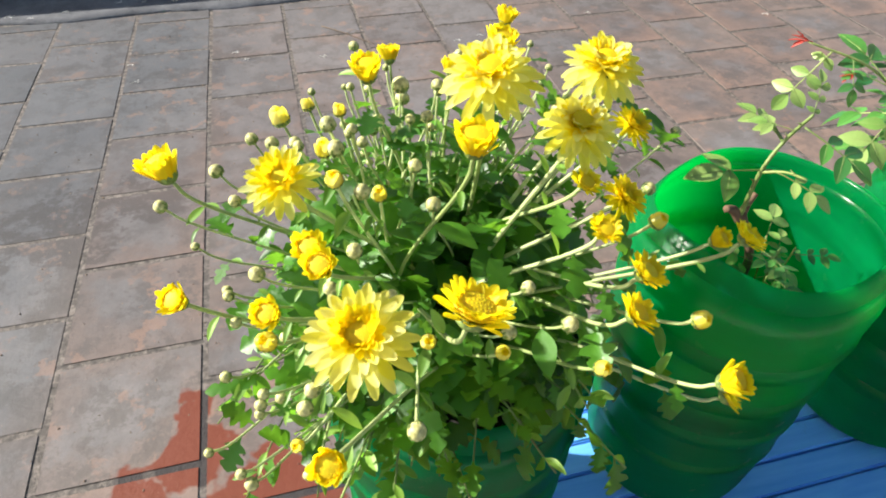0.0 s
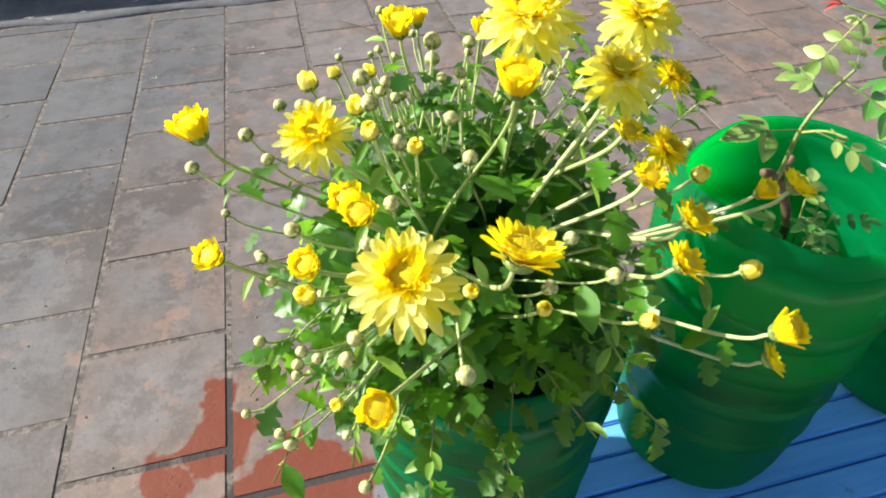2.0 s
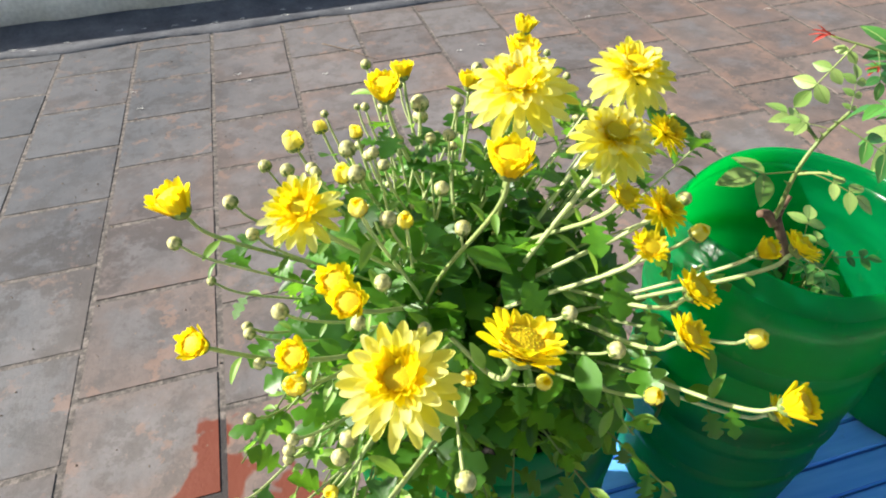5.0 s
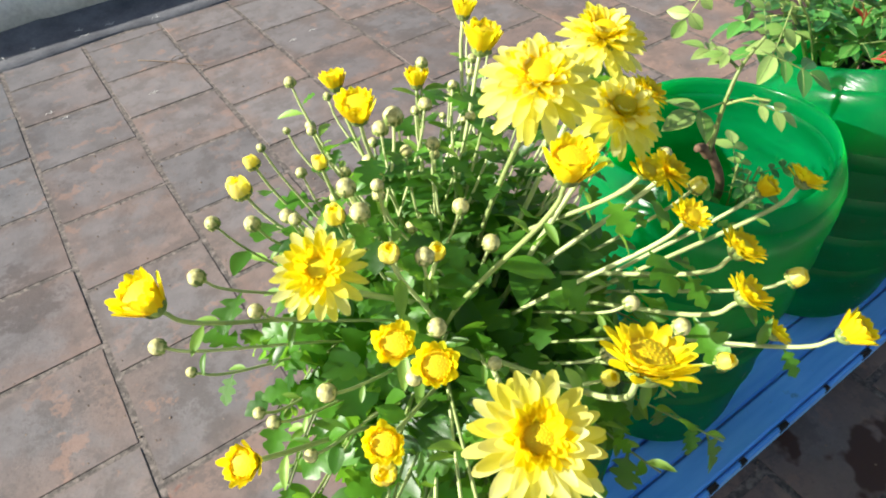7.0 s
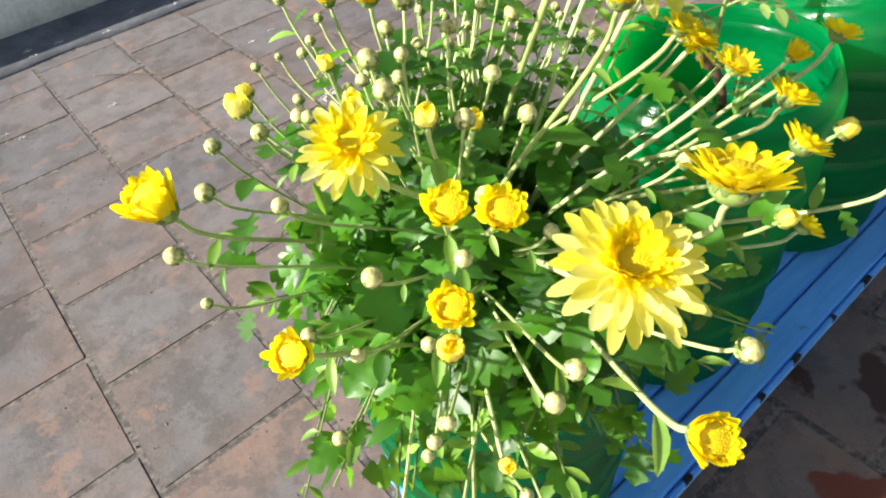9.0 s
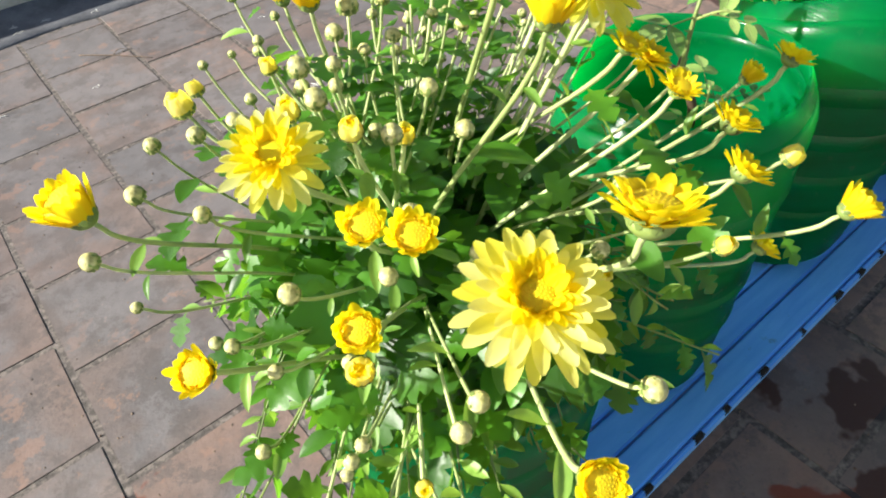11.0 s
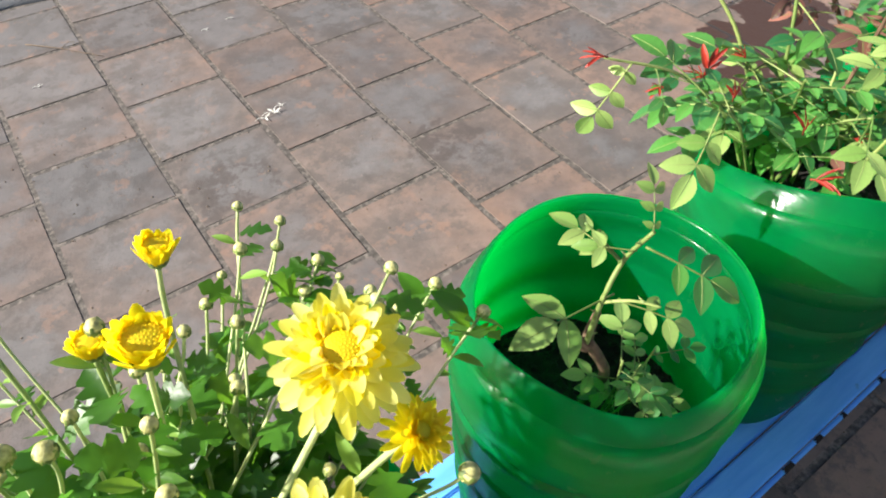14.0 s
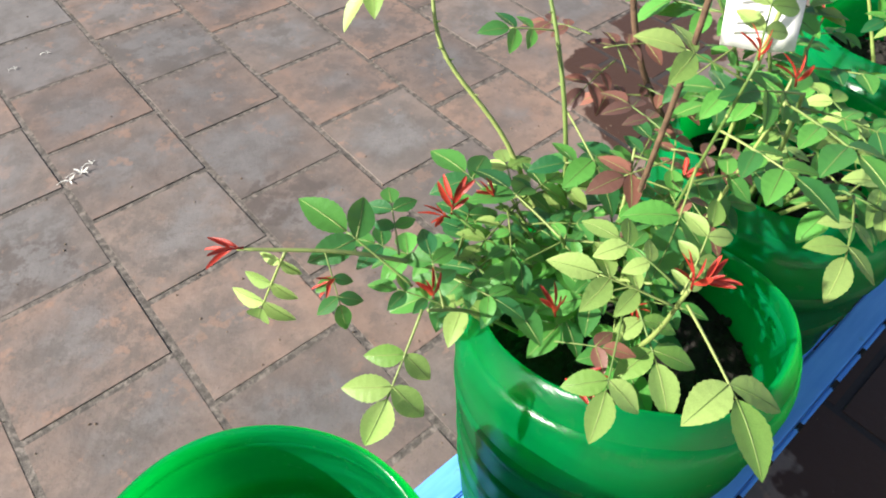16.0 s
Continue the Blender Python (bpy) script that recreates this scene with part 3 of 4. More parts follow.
def bloom(kind, x, y, z, d, nx=None, ny=0.0, nz=1.0, leafage=(0.26, 0.80, 8)):
    """A flower or bud of diameter d on its own stem: full, dome, semi, cup, budy (yellow tip showing), budg (closed)."""
    rng = random.Random(int(abs(x * 7919 + y * 104729 + z * 1299721)))
    p = Vector((x, y, z))
    if nx is None:
        n = Vector((p.x - HEART.x, p.y - HEART.y, 0)) * 2.2 + Vector((0, -0.18, 0.75))
    else:
        n = Vector((nx, ny, nz))
    n.normalize()
    r = d / 2 * (0.88 if kind == "budg" else 1.0)
    spin = rng.uniform(0, 6.28)
    if kind in ("full", "dome"):
        low, mid_slot = (-0.22, 0) if kind == "dome" else (0.06, int(d < 0.05))
        s = Soup()
        layer(s, rng, 18, r * 1.0, r * 0.25, low, -0.22, 0.2, 0.10 * r, -0.02 * r, 0, 0.2)
        layer(s, rng, 18, r * 0.92, r * 0.24, low + 0.26, -0.12, 0.22, 0.08 * r, 0.03 * r, 0, 0.22)
        layer(s, rng, 17, r * 0.78, r * 0.225, low + 0.52, -0.05, 0.24, 0.08 * r, 0.07 * r, mid_slot, 0.24)
        layer(s, rng, 16, r * 0.62, r * 0.20, low + 0.76, 0.05, 0.28, 0.09 * r, 0.10 * r, 1, 0.24)
        if kind == "dome":
            layer(s, rng, 16, r * 0.68, r * 0.25, 0.55, -0.25, 0.2, 0.08 * r, 0.16 * r, 0, 0.25)
            layer(s, rng, 15, r * 0.56, r * 0.22, 0.80, -0.1, 0.24, 0.08 * r, 0.19 * r, 0, 0.25)
        layer(s, rng, 17, r * 0.48, r * 0.18, 0.72, 0.2, 0.28, 0.12 * r, 0.16 * r, 1, 0.22)
        layer(s, rng, 15, r * 0.36, r * 0.15, 0.85, 0.25, 0.28, 0.15 * r, 0.19 * r, 1, 0.22)
        layer(s, rng, 13, r * 0.24, r * 0.12, 0.95, 0.4, 0.3, 0.18 * r, 0.24 * r, 1)
        mats = (PALE_PETAL, PETAL)
        if kind == "full" and d < 0.04:
            mats = (PETAL, DEEP_PETAL)
        base, cup_r, deep = facing(p, n, spin), 0.32 * r, 0.17 * r
        mid, mid_r, mid_z = Soup(), 0.27 * r, 0.31 * r
    elif kind == "semi":
        s = Soup()
        layer(s, rng, 16, r * 1.04, r * 0.33, 0.42, 0.15, 0.18, 0.14 * r, -0.06 * r, 0, 0.14)
        layer(s, rng, 16, r * 0.98, r * 0.30, 0.66, 0.15, 0.2, 0.16 * r, -0.02 * r, 0, 0.14)
        layer(s, rng, 15, r * 0.72, r * 0.25, 0.80, 0.1, 0.25, 0.22 * r, 0.06 * r, 1, 0.14)
        layer(s, rng, 14, r * 0.42, r * 0.18, 0.85, 0.2, 0.25, 0.30 * r, 0.16 * r, 1, 0.14)
        mats = (PETAL, PETAL)
        base, cup_r, deep = facing(p, n, spin), 0.45 * r, 0.34 * r
        mid, mid_r, mid_z = Soup(), 0.60 * r, 0.33 * r
    elif kind == "cup":
        s = Soup()
        layer(s, rng, 15, r * 1.50, r * 0.50, 0.98, 0.28, 0.18, 0.36 * r, -0.66 * r, 0, 0.09)
        layer(s, rng, 15, r * 1.42, r * 0.46, 1.08, 0.36, 0.2, 0.36 * r, -0.58 * r, 0, 0.09)
        layer(s, rng, 14, r * 1.10, r * 0.36, 1.12, 0.36, 0.22, 0.40 * r, -0.36 * r, 1, 0.10)
        layer(s, rng, 13, r * 0.70, r * 0.28, 1.1, 0.4, 0.25, 0.44 * r, -0.10 * r, 1, 0.10)
        mats = (PETAL, DEEP_PETAL)
        base, cup_r, deep = facing(p, n, spin), 0.50 * r, 0.40 * r
        mid, mid_r, mid_z = Soup(), 0.70 * r, 0.38 * r
    elif kind == "budy":
        s = Soup()
        layer(s, rng, 13, r * 1.5, r * 0.66, 1.30, 0.95, 0.25, 0.74 * r, -0.72 * r, 0, 0.05)
        layer(s, rng, 10, r * 1.35, r * 0.6, 1.35, 1.15, 0.3, 0.62 * r, -0.6 * r, 1, 0.05)
        mats = (PALE_PETAL, PETAL)
        base, cup_r, deep = facing(p, n, spin), 0.80 * r, 0.42 * r
        mid, mid_r, mid_z = Soup(), 0.5 * r, 0.1 * r
    else:
        s = Soup()
        s.put(solid_ring([(0.0, 0.82 * r), (0.32 * r, 0.76 * r), (0.68 * r, 0.52 * r), (0.92 * r, 0.1 * r), (0.9 * r, -0.3 * r), (0.6 * r, -0.75 * r)], 16))
        layer(s, rng, 11, r * 1.55, r * 0.55, 1.45, 1.25, 0.12, 0.92 * r, -0.62 * r, 0, 0.04)
        layer(s, rng, 9, r * 1.15, r * 0.46, 1.36, 0.85, 0.15, 0.95 * r, -0.66 * r, 1, 0.06)
        mats = (BUD, SEPAL)
        base, cup_r, deep = facing(p, n, spin), 0.9 * r, 0.58 * r
        mid = None
    names = {"full": "flower", "dome": "flower", "semi": "flower", "cup": "flower", "budy": "flower_bud", "budg": "flower_bud"}
    labels = {"full": "open yellow double flower", "dome": "large pale yellow double flower", "semi": "half-open yellow flower",
              "cup": "small cupped yellow flower", "budy": "bud with yellow tip", "budg": "closed pale green bud"}
    f = part(names[kind], s, mats, mum, labels[kind], base)
    if mid is not None:
        if kind == "dome":
            mid_z = 0.40 * r
        mid.put(dome(mid_r, mid_r * 0.3, 4, 14), Matrix.Translation((0, 0, mid_z)))
        for k in range(90):
            q = mid_r * math.sqrt((k + 0.5) / 90)
            u = k * 2.39996
            hz = mid_z + mid_r * 0.3 * math.sqrt(max(0.0, 1 - (q / mid_r) ** 2))
            mid.put(dome(mid_r * 0.065, mid_r * 0.012, 2, 5), Matrix.Translation((q * math.cos(u), q * math.sin(u), hz)))
        part("disc", mid, DISC, f, "golden centre", base)
    cal = Soup()
    low = {"full": 0.0, "dome": 0.0, "semi": 0.06, "cup": -0.44, "budy": -0.45, "budg": -0.35}[kind] * r
    sepals(cal, rng, cup_r, deep)
    part("calyx", cal, SEPAL, f, "", base @ Matrix.Translation((0, 0, low)))
    foot = base @ Vector((0, 0, low - deep))
    stem(foot, n, rng, {"full": 0.0017, "dome": 0.0017, "semi": 0.0014, "cup": 0.0013, "budy": 0.0012, "budg": 0.0009}[kind], leafage)


def stem(foot, n, rng, r, leafage):
    """A stalk from the crown in the pot up to a bloom, with its leaves."""
    root = Vector((-0.205, -0.225, 0.475)) + Vector((rng.uniform(-0.045, 0.045), rng.uniform(-0.05, 0.04), 0))
    flat = Vector((foot.x - root.x, foot.y - root.y, 0))
    knee = root + flat * 0.42 + Vector((0, 0, (foot.z - root.z) * 0.55 + 0.012)) + Vector((rng.uniform(-0.01, 0.01), rng.uniform(-0.01, 0.01), 0))
    reach = (foot - knee).length
    neck = foot - (n * 0.45 + (foot - knee).normalized() * 0.75).normalized() * min(0.03, reach * 0.35)
    line = bend((root, root + flat * 0.12 + Vector((0, 0, (foot.z - root.z) * 0.24)), knee, neck, foot), 7)
    part("stem", Soup().put(tube(line, r * 1.2, r)), MUM_STEM, mum)
    leafy(line, rng, leafage[0], leafage[1], leafage[2] * 5 // 4, 1.0)


def leafy(line, rng, lo, hi, count, size):
    m = len(line) - 1
    for k in range(count):
        t = lo + (hi - lo) * (k + rng.uniform(0, 0.8)) / count
        i = min(m - 1, int(t * m))
        p = line[i]
        way = (line[i + 1] - line[i]).normalized()
        side = way.cross(Vector((math.cos(k * 2.4), math.sin(k * 2.4), 0.2)))
        side = side.normalized() if side.length > 1e-3 else Vector((1, 0, 0))
        out = (side + way * 0.55 + Vector((0, 0, 0.1))).normalized()
        s = size * rng.uniform(0.022, 0.052) * (1.0 if t < 0.6 else 0.64)
        mum_leaf_spots.append((along(p, out, Vector((rng.uniform(-0.35, 0.35), rng.uniform(-0.35, 0.35), 1)), s), t > 0.66 and rng.random() < 0.5))


def shoot(u, rise, length, rng, lift=0.0):
    root = Vector((-0.205, -0.225, 0.48)) + Vector((rng.uniform(-0.05, 0.05), rng.uniform(-0.05, 0.04), 0))
    out = Vector((math.cos(u), math.sin(u), 0))
    tip = root + out * length * math.cos(rise) + Vector((0, -0.03, length * math.sin(rise)))
    line = bend((root, root + (tip - root) * 0.45 + Vector((0, 0, 0.035 + lift)), tip), 8)
    part("stem", Soup().put(tube(line, 0.0012, 0.0007)), SEPAL, mum)
    leafy(line, rng, 0.35, 1.02, 18, 1.05)


bloom("full", -0.282, -0.428, 0.762, 0.0532, -0.12, -0.30, 0.9)
bloom("dome", -0.184, -0.312, 0.829, 0.0549, -0.2, -0.30, 0.9)
bloom("dome", -0.082, -0.258, 0.796, 0.057, -0.05, -0.22, 0.95)
bloom("dome", -0.124, -0.315, 0.788, 0.0514, -0.05, -0.34, 0.9)
bloom("full", -0.309, -0.299, 0.767, 0.0465, -0.15, -0.34, 0.88)
bloom("cup", -0.386, -0.245, 0.753, 0.0280, -0.30, 0.08, 0.92)
bloom("semi", -0.228, -0.433, 0.769, 0.0400, 0.32, 0.10, 0.92)
bloom("cup", -0.207, -0.361, 0.82, 0.0241, 0, -0.15, 1)
bloom("full", -0.069, -0.288, 0.766, 0.0307, 0.35, -0.35, 0.8)
bloom("full", -0.09, -0.33, 0.738, 0.0335, 0.35, -0.35, 0.8)
bloom("semi", -0.129, -0.376, 0.755, 0.0215, 0.1, -0.3, 0.9)
bloom("semi", -0.128, -0.342, 0.765, 0.02)
bloom("semi", -0.111, -0.399, 0.737, 0.0269, 0.45, -0.2, 0.85)
bloom("semi", -0.122, -0.416, 0.722, 0.0267, 0.5, -0.25, 0.8)
bloom("semi", -0.033, -0.386, 0.737, 0.024, 0.5, -0.1, 0.8)
bloom("cup", -0.034, -0.367, 0.721, 0.0164)
bloom("cup", -0.077, -0.459, 0.701, 0.0215, 0.45, -0.40, 0.75)
bloom("semi", 0.009, -0.395, 0.563, 0.0288, 0.7, -0.2, 0.5)
bloom("cup", -0.379, -0.345, 0.727, 0.0187)
bloom("cup", -0.299, -0.35, 0.755, 0.02)
bloom("cup", -0.295, -0.379, 0.768, 0.019)
bloom("cup", -0.326, -0.382, 0.742, 0.0183)
bloom("budy", -0.331, -0.385, 0.724, 0.0149)
bloom("cup", -0.305, -0.478, 0.743, 0.0178)
bloom("budg", -0.264, -0.469, 0.739, 0.0113)
bloom("cup", -0.243, -0.229, 0.799, 0.0237)
bloom("cup", -0.208, -0.118, 0.755, 0.0201)
bloom("cup", -0.165, -0.165, 0.761, 0.0182)
bloom("cup", -0.142, -0.213, 0.801, 0.0254)
bloom("cup", -0.122, -0.166, 0.799, 0.0183)
bloom("budy", -0.307, -0.16, 0.732, 0.0188)
bloom("budy", -0.282, -0.106, 0.71, 0.0147)
bloom("budg", -0.358, -0.214, 0.725, 0.0129)
bloom("budg", -0.392, -0.259, 0.733, 0.0109)
bloom("budg", -0.342, -0.278, 0.743, 0.0099)
bloom("budg", -0.332, -0.163, 0.717, 0.0124)
bloom("budg", -0.315, -0.205, 0.737, 0.0123)
bloom("budg", -0.276, -0.272, 0.788, 0.0125)
bloom("budy", -0.28, -0.256, 0.76, 0.015)
bloom("budg", -0.273, -0.276, 0.772, 0.0135)
bloom("budy", -0.279, -0.317, 0.778, 0.0137)
bloom("budg", -0.264, -0.325, 0.772, 0.0118)
bloom("budy", -0.253, -0.318, 0.763, 0.0122)
bloom("budg", -0.274, -0.347, 0.746, 0.0118)
bloom("budg", -0.227, -0.304, 0.77, 0.011)
bloom("budg", -0.219, -0.32, 0.75, 0.0119)
bloom("budg", -0.177, -0.386, 0.73, 0.0104)
bloom("budg", -0.185, -0.385, 0.69, 0.0121)
bloom("budg", -0.155, -0.405, 0.712, 0.0123)
bloom("budy", -0.141, -0.428, 0.694, 0.0126)
bloom("budy", -0.076, -0.421, 0.712, 0.0141)
bloom("budy", -0.061, -0.337, 0.719, 0.0147)
bloom("budg", -0.047, -0.298, 0.716, 0.0123)
bloom("budg", -0.257, -0.371, 0.728, 0.0089)
bloom("budy", -0.245, -0.413, 0.732, 0.0113)
bloom("budy", -0.191, -0.393, 0.681, 0.0126)
bloom("budg", -0.309, -0.43, 0.733, 0.01)
bloom("budg", -0.315, -0.426, 0.713, 0.0104)
bloom("budg", -0.323, -0.356, 0.691, 0.0095)
bloom("budy", -0.326, -0.409, 0.652, 0.0106)
bloom("budg", -0.372, -0.33, 0.631, 0.0099)
bloom("budg", -0.352, -0.341, 0.696, 0.0088)
bloom("budg", -0.381, -0.392, 0.638, 0.0073)
bloom("budg", -0.22, -0.227, 0.785, 0.0148)
bloom("budg", -0.212, -0.191, 0.754, 0.0136)
bloom("budg", -0.262, -0.28, 0.787, 0.0087)
bloom("budg", -0.254, -0.262, 0.765, 0.0092)
bloom("budg", -0.183, -0.19, 0.755, 0.0084)
bloom("budg", -0.176, -0.099, 0.676, 0.0114)
bloom("budg", -0.345, -0.381, 0.661, 0.0092)
bloom("budg", -0.333, -0.373, 0.653, 0.0092)
bloom("budg", -0.348, -0.377, 0.646, 0.0080)
bloom("budg", -0.363, -0.280, 0.666, 0.0090)
bloom("budg", -0.356, -0.420, 0.639, 0.0100)
bloom("budg", -0.361, -0.415, 0.644, 0.0080)
bloom("budg", -0.323, -0.418, 0.631, 0.0082)
bloom("budg", -0.333, -0.336, 0.730, 0.0118)
bloom("budg", -0.386, -0.228, 0.668, 0.0082)
bloom("budg", -0.291, -0.348, 0.719, 0.0110)
bloom("budg", -0.340, -0.388, 0.681, 0.0085)
bloom("budg", -0.318, -0.440, 0.605, 0.0100)
bloom("budg", -0.359, -0.302, 0.682, 0.0095)
bloom("budg", -0.235, -0.215, 0.752, 0.0110)
bloom("budg", -0.205, -0.245, 0.768, 0.0105)
bloom("budg", -0.190, -0.215, 0.775, 0.0110)
bloom("budg", -0.160, -0.250, 0.760, 0.0105)
bloom("budg", -0.298, -0.225, 0.748, 0.0105)
bloom("budy", -0.262, -0.200, 0.755, 0.0120)
for k in range(64):
    shoot(mum_rng.uniform(0, 6.283), mum_rng.uniform(0.28, 1.35), mum_rng.uniform(0.10, 0.175), mum_rng)
for k in range(26):
    shoot(mum_rng.uniform(2.9, 4.5), mum_rng.uniform(0.12, 0.7), mum_rng.uniform(0.13, 0.20), mum_rng, 0.06)
for k in range(13):
    shoot(mum_rng.uniform(4.7, 6.6), mum_rng.uniform(0.3, 0.8), mum_rng.uniform(0.12, 0.19), mum_rng, 0.05)
for k in range(12):
    shoot(mum_rng.uniform(4.9, 6.2), mum_rng.uniform(0.30, 0.65), mum_rng.uniform(0.11, 0.145), mum_rng, 0.04)
# the dense back of the plant: leafy stalks with small green buds
for k in range(44):
    bx, by = mum_rng.uniform(-0.30, -0.02), mum_rng.uniform(-0.27, -0.09)
    far = math.hypot(bx + 0.19, by + 0.24)
    bloom("budg", bx, by, mum_rng.uniform(0.71, 0.785) - far * 0.35 + 0.03 * (k % 2), mum_rng.uniform(0.0068, 0.0108), leafage=(0.3, 0.86, 11) if k % 2 else (0.2, 0.6, 7))
for bx, by, bz in ((-0.037, -0.125, 0.698), (0.017, -0.227, 0.713), (0.006, -0.195, 0.714), (-0.02, -0.16, 0.69), (-0.055, -0.14, 0.695), (-0.01, -0.175, 0.68)):
    bloom("budg", bx, by, bz, 0.010, leafage=(0.45, 1.0, 17))
mum_rng.shuffle(mum_leaf_spots)
rest = Soup()
for i, (m, small) in enumerate(mum_leaf_spots):
    if i < 290 and not small:
        part("leaf", MUM_LEAVES[i % 6], MUM_LEAF, mum, "", m)
    elif small:
        rest.put(MUM_SMALL[i % 2], m @ Matrix.Scale(0.72, 4), 1)
    else:
        rest.put(MUM_SHAPES[i % 6], m)
tagged(part("foliage", rest, (MUM_LEAF, YOUNG_LEAF), mum), kind="stuff")

# ---------- roses ----------
ROSE_EDGE = [(0.28 * max(0.0, math.sin(math.pi * (i / 20) ** 0.85)) ** 0.85 * (1 + 0.03 * (-1) ** i), i / 20) for i in range(21)]
SLIM_EDGE = ((0.0, 0.0), (0.05, 0.12), (0.09, 0.32), (0.105, 0.5), (0.08, 0.75), (0.05, 0.92), (0.0, 1.0))


def compound(leaflets, fold, droop, edge=ROSE_EDGE, big=0.42):
    """A rose leaf one long: a curved rachis with paired leaflets and one at the tip."""
    s = Soup()
    rib = [Vector((0, t, -droop * 0.5 * t * t)) for t in (i / 8 * 0.72 for i in range(9))]
    s.put(tube(rib, 0.013, 0.008, 5), Matrix(), 1)
    tip = rib[-1]
    vein = tube([Vector((0, t, 0.006 - 0.2 * t * t)) for t in (0.0, 0.25, 0.5, 0.75, 0.95)], 0.014, 0.004, 4)

    def leaflet(m, drop):
        s.put(blade(edge, fold, drop, 0.03), m)
        s.put(vein, m, 1)

    leaflet(along(tip, (0, 1, -droop * 0.9), (0, 0.3, 1), big), 0.2)
    pairs = (leaflets - 1) // 2
    for k in range(pairs):
        t = 0.62 - 0.26 * k
        p = Vector((0, t, -droop * 0.5 * t * t))
        for side in (-1, 1):
            leaflet(along(p, (side * 1.0, 0.45, -0.12), (0.0, 0, 1), big * (0.88 - 0.17 * k)), 0.2)
    return s


def variants(mat):
    return [compound(n, f, d, big=b).mesh("leaf", (mat, ROSE_STEM)) for n, f, d, b in
            ((5, 0.25, 0.2, 0.44), (5, 0.1, 0.5, 0.42), (7, 0.3, 0.35, 0.36), (3, 0.2, 0.15, 0.5), (5, 0.35, 0.75, 0.43))]


ROSE_MESH, PALE_MESH, BRONZE_MESH = variants(ROSE_LEAF), variants(PALE_LEAF), variants(BRONZE_LEAF)
RED_MESH = []
for seed in range(3):
    rr = random.Random(seed)
    s = Soup()
    s.put(tube([Vector((0, 0, 0)), Vector((0, 0.2, 0)), Vector((0, 0.35, 0))], 0.03, 0.02, 5), Matrix(), 1)
    for k in range(6):
        s.put(blade(SLIM_EDGE, 0.6, 0.1), along((0, 0.1 + 0.05 * k, 0), (math.cos(k * 2.4) * 0.75, 1.0, math.sin(k * 2.4) * 0.75), (0, 0, 1), rr.uniform(0.45, 0.8)))
    RED_MESH.append(s.mesh("red_shoot", (RED_LEAF, RED_LEAF)))
THORN = solid_ring([(0.0016, 0.0), (0.0008, 0.003), (0.0001, 0.006)], 5)


def cane(plant, points, r0, r1, material=None, thorns=4, seed=0):
    line = bend(points, 8)
    s = Soup().put(tube(line, r0, r1, 8))
    rng = random.Random(seed)
    for _ in range(thorns):
        i = rng.randrange(2, len(line) - 2)
        u = rng.uniform(0, 6.28)
        s.put(THORN, facing(line[i], (math.cos(u), math.sin(u), 0.3)))
    part("cane", s, material or ROSE_STEM, plant)
    return line


def leaf(plant, meshes, k, at, way, size, up=(0, 0, 1)):
    part("leaf", meshes[k % len(meshes)], None, plant, "", along(at, way, up, size))


def red(plant, at, way, size, k=0):
    part("red_shoot", RED_MESH[k % 3], None, plant, "tender red new growth", along(at, way, (0, 0, 1), size * 0.85))


ROSE_GROUP = "rose plants in green pots"
young = thing("rose_plant", (0.165, -0.215, 0.40), "small young rose cutting with pale leaves in a green pot", "plant", ROSE_GROUP)
cane(young, ((0.172, -0.205, 0.36), (0.150, -0.236, 0.50), (0.132, -0.248, 0.565), (0.112, -0.238, 0.612)), 0.0046, 0.0046, WOOD_STEM, 3, 1)
cane(young, ((0.112, -0.238, 0.605), (0.102, -0.236, 0.617), (0.092, -0.237, 0.621)), 0.0054, 0.0036, WOOD_STEM, 0, 2)
cane(young, ((0.112, -0.238, 0.605), (0.118, -0.234, 0.618), (0.127, -0.230, 0.628)), 0.0048, 0.0028, WOOD_STEM, 0, 9)
cane(young, ((0.110, -0.239, 0.610), (0.110, -0.241, 0.665), (0.125, -0.238, 0.694), (0.133, -0.247, 0.724)), 0.0022, 0.0014, ROSE_STEM, 6, 3)
cane(young, ((0.124, -0.238, 0.692), (0.120, -0.222, 0.702), (0.116, -0.208, 0.710)), 0.0015, 0.0010, ROSE_STEM, 1, 4)
cane(young, ((0.110, -0.241, 0.664), (0.122, -0.256, 0.672), (0.133, -0.270, 0.672)), 0.0014, 0.0009, ROSE_STEM, 1, 5)
leaf(young, PALE_MESH, 3, (0.122, -0.241, 0.664), (-0.95, 0.03, 0.16), 0.072, (0.1, -0.3, 1))
leaf(young, PALE_MESH, 0, (0.124, -0.238, 0.693), (-0.25, 0.80, 0.32), 0.050, (0.1, -0.5, 1))
leaf(young, PALE_MESH, 2, (0.133, -0.247, 0.722), (0.30, 0.35, 0.55), 0.042, (0, -0.7, 0.7))
leaf(young, ROSE_MESH, 0, (0.130, -0.247, 0.712), (0.50, -0.74, -0.25), 0.064, (-0.2, -0.3, 1))
leaf(young, PALE_MESH, 1, (0.116, -0.250, 0.670), (0.55, -0.70, -0.08), 0.054, (-0.1, -0.3, 1))
leaf(young, PALE_MESH, 3, (0.128, -0.243, 0.706), (-0.55, 0.45, 0.10), 0.034, (0, -0.4, 1))
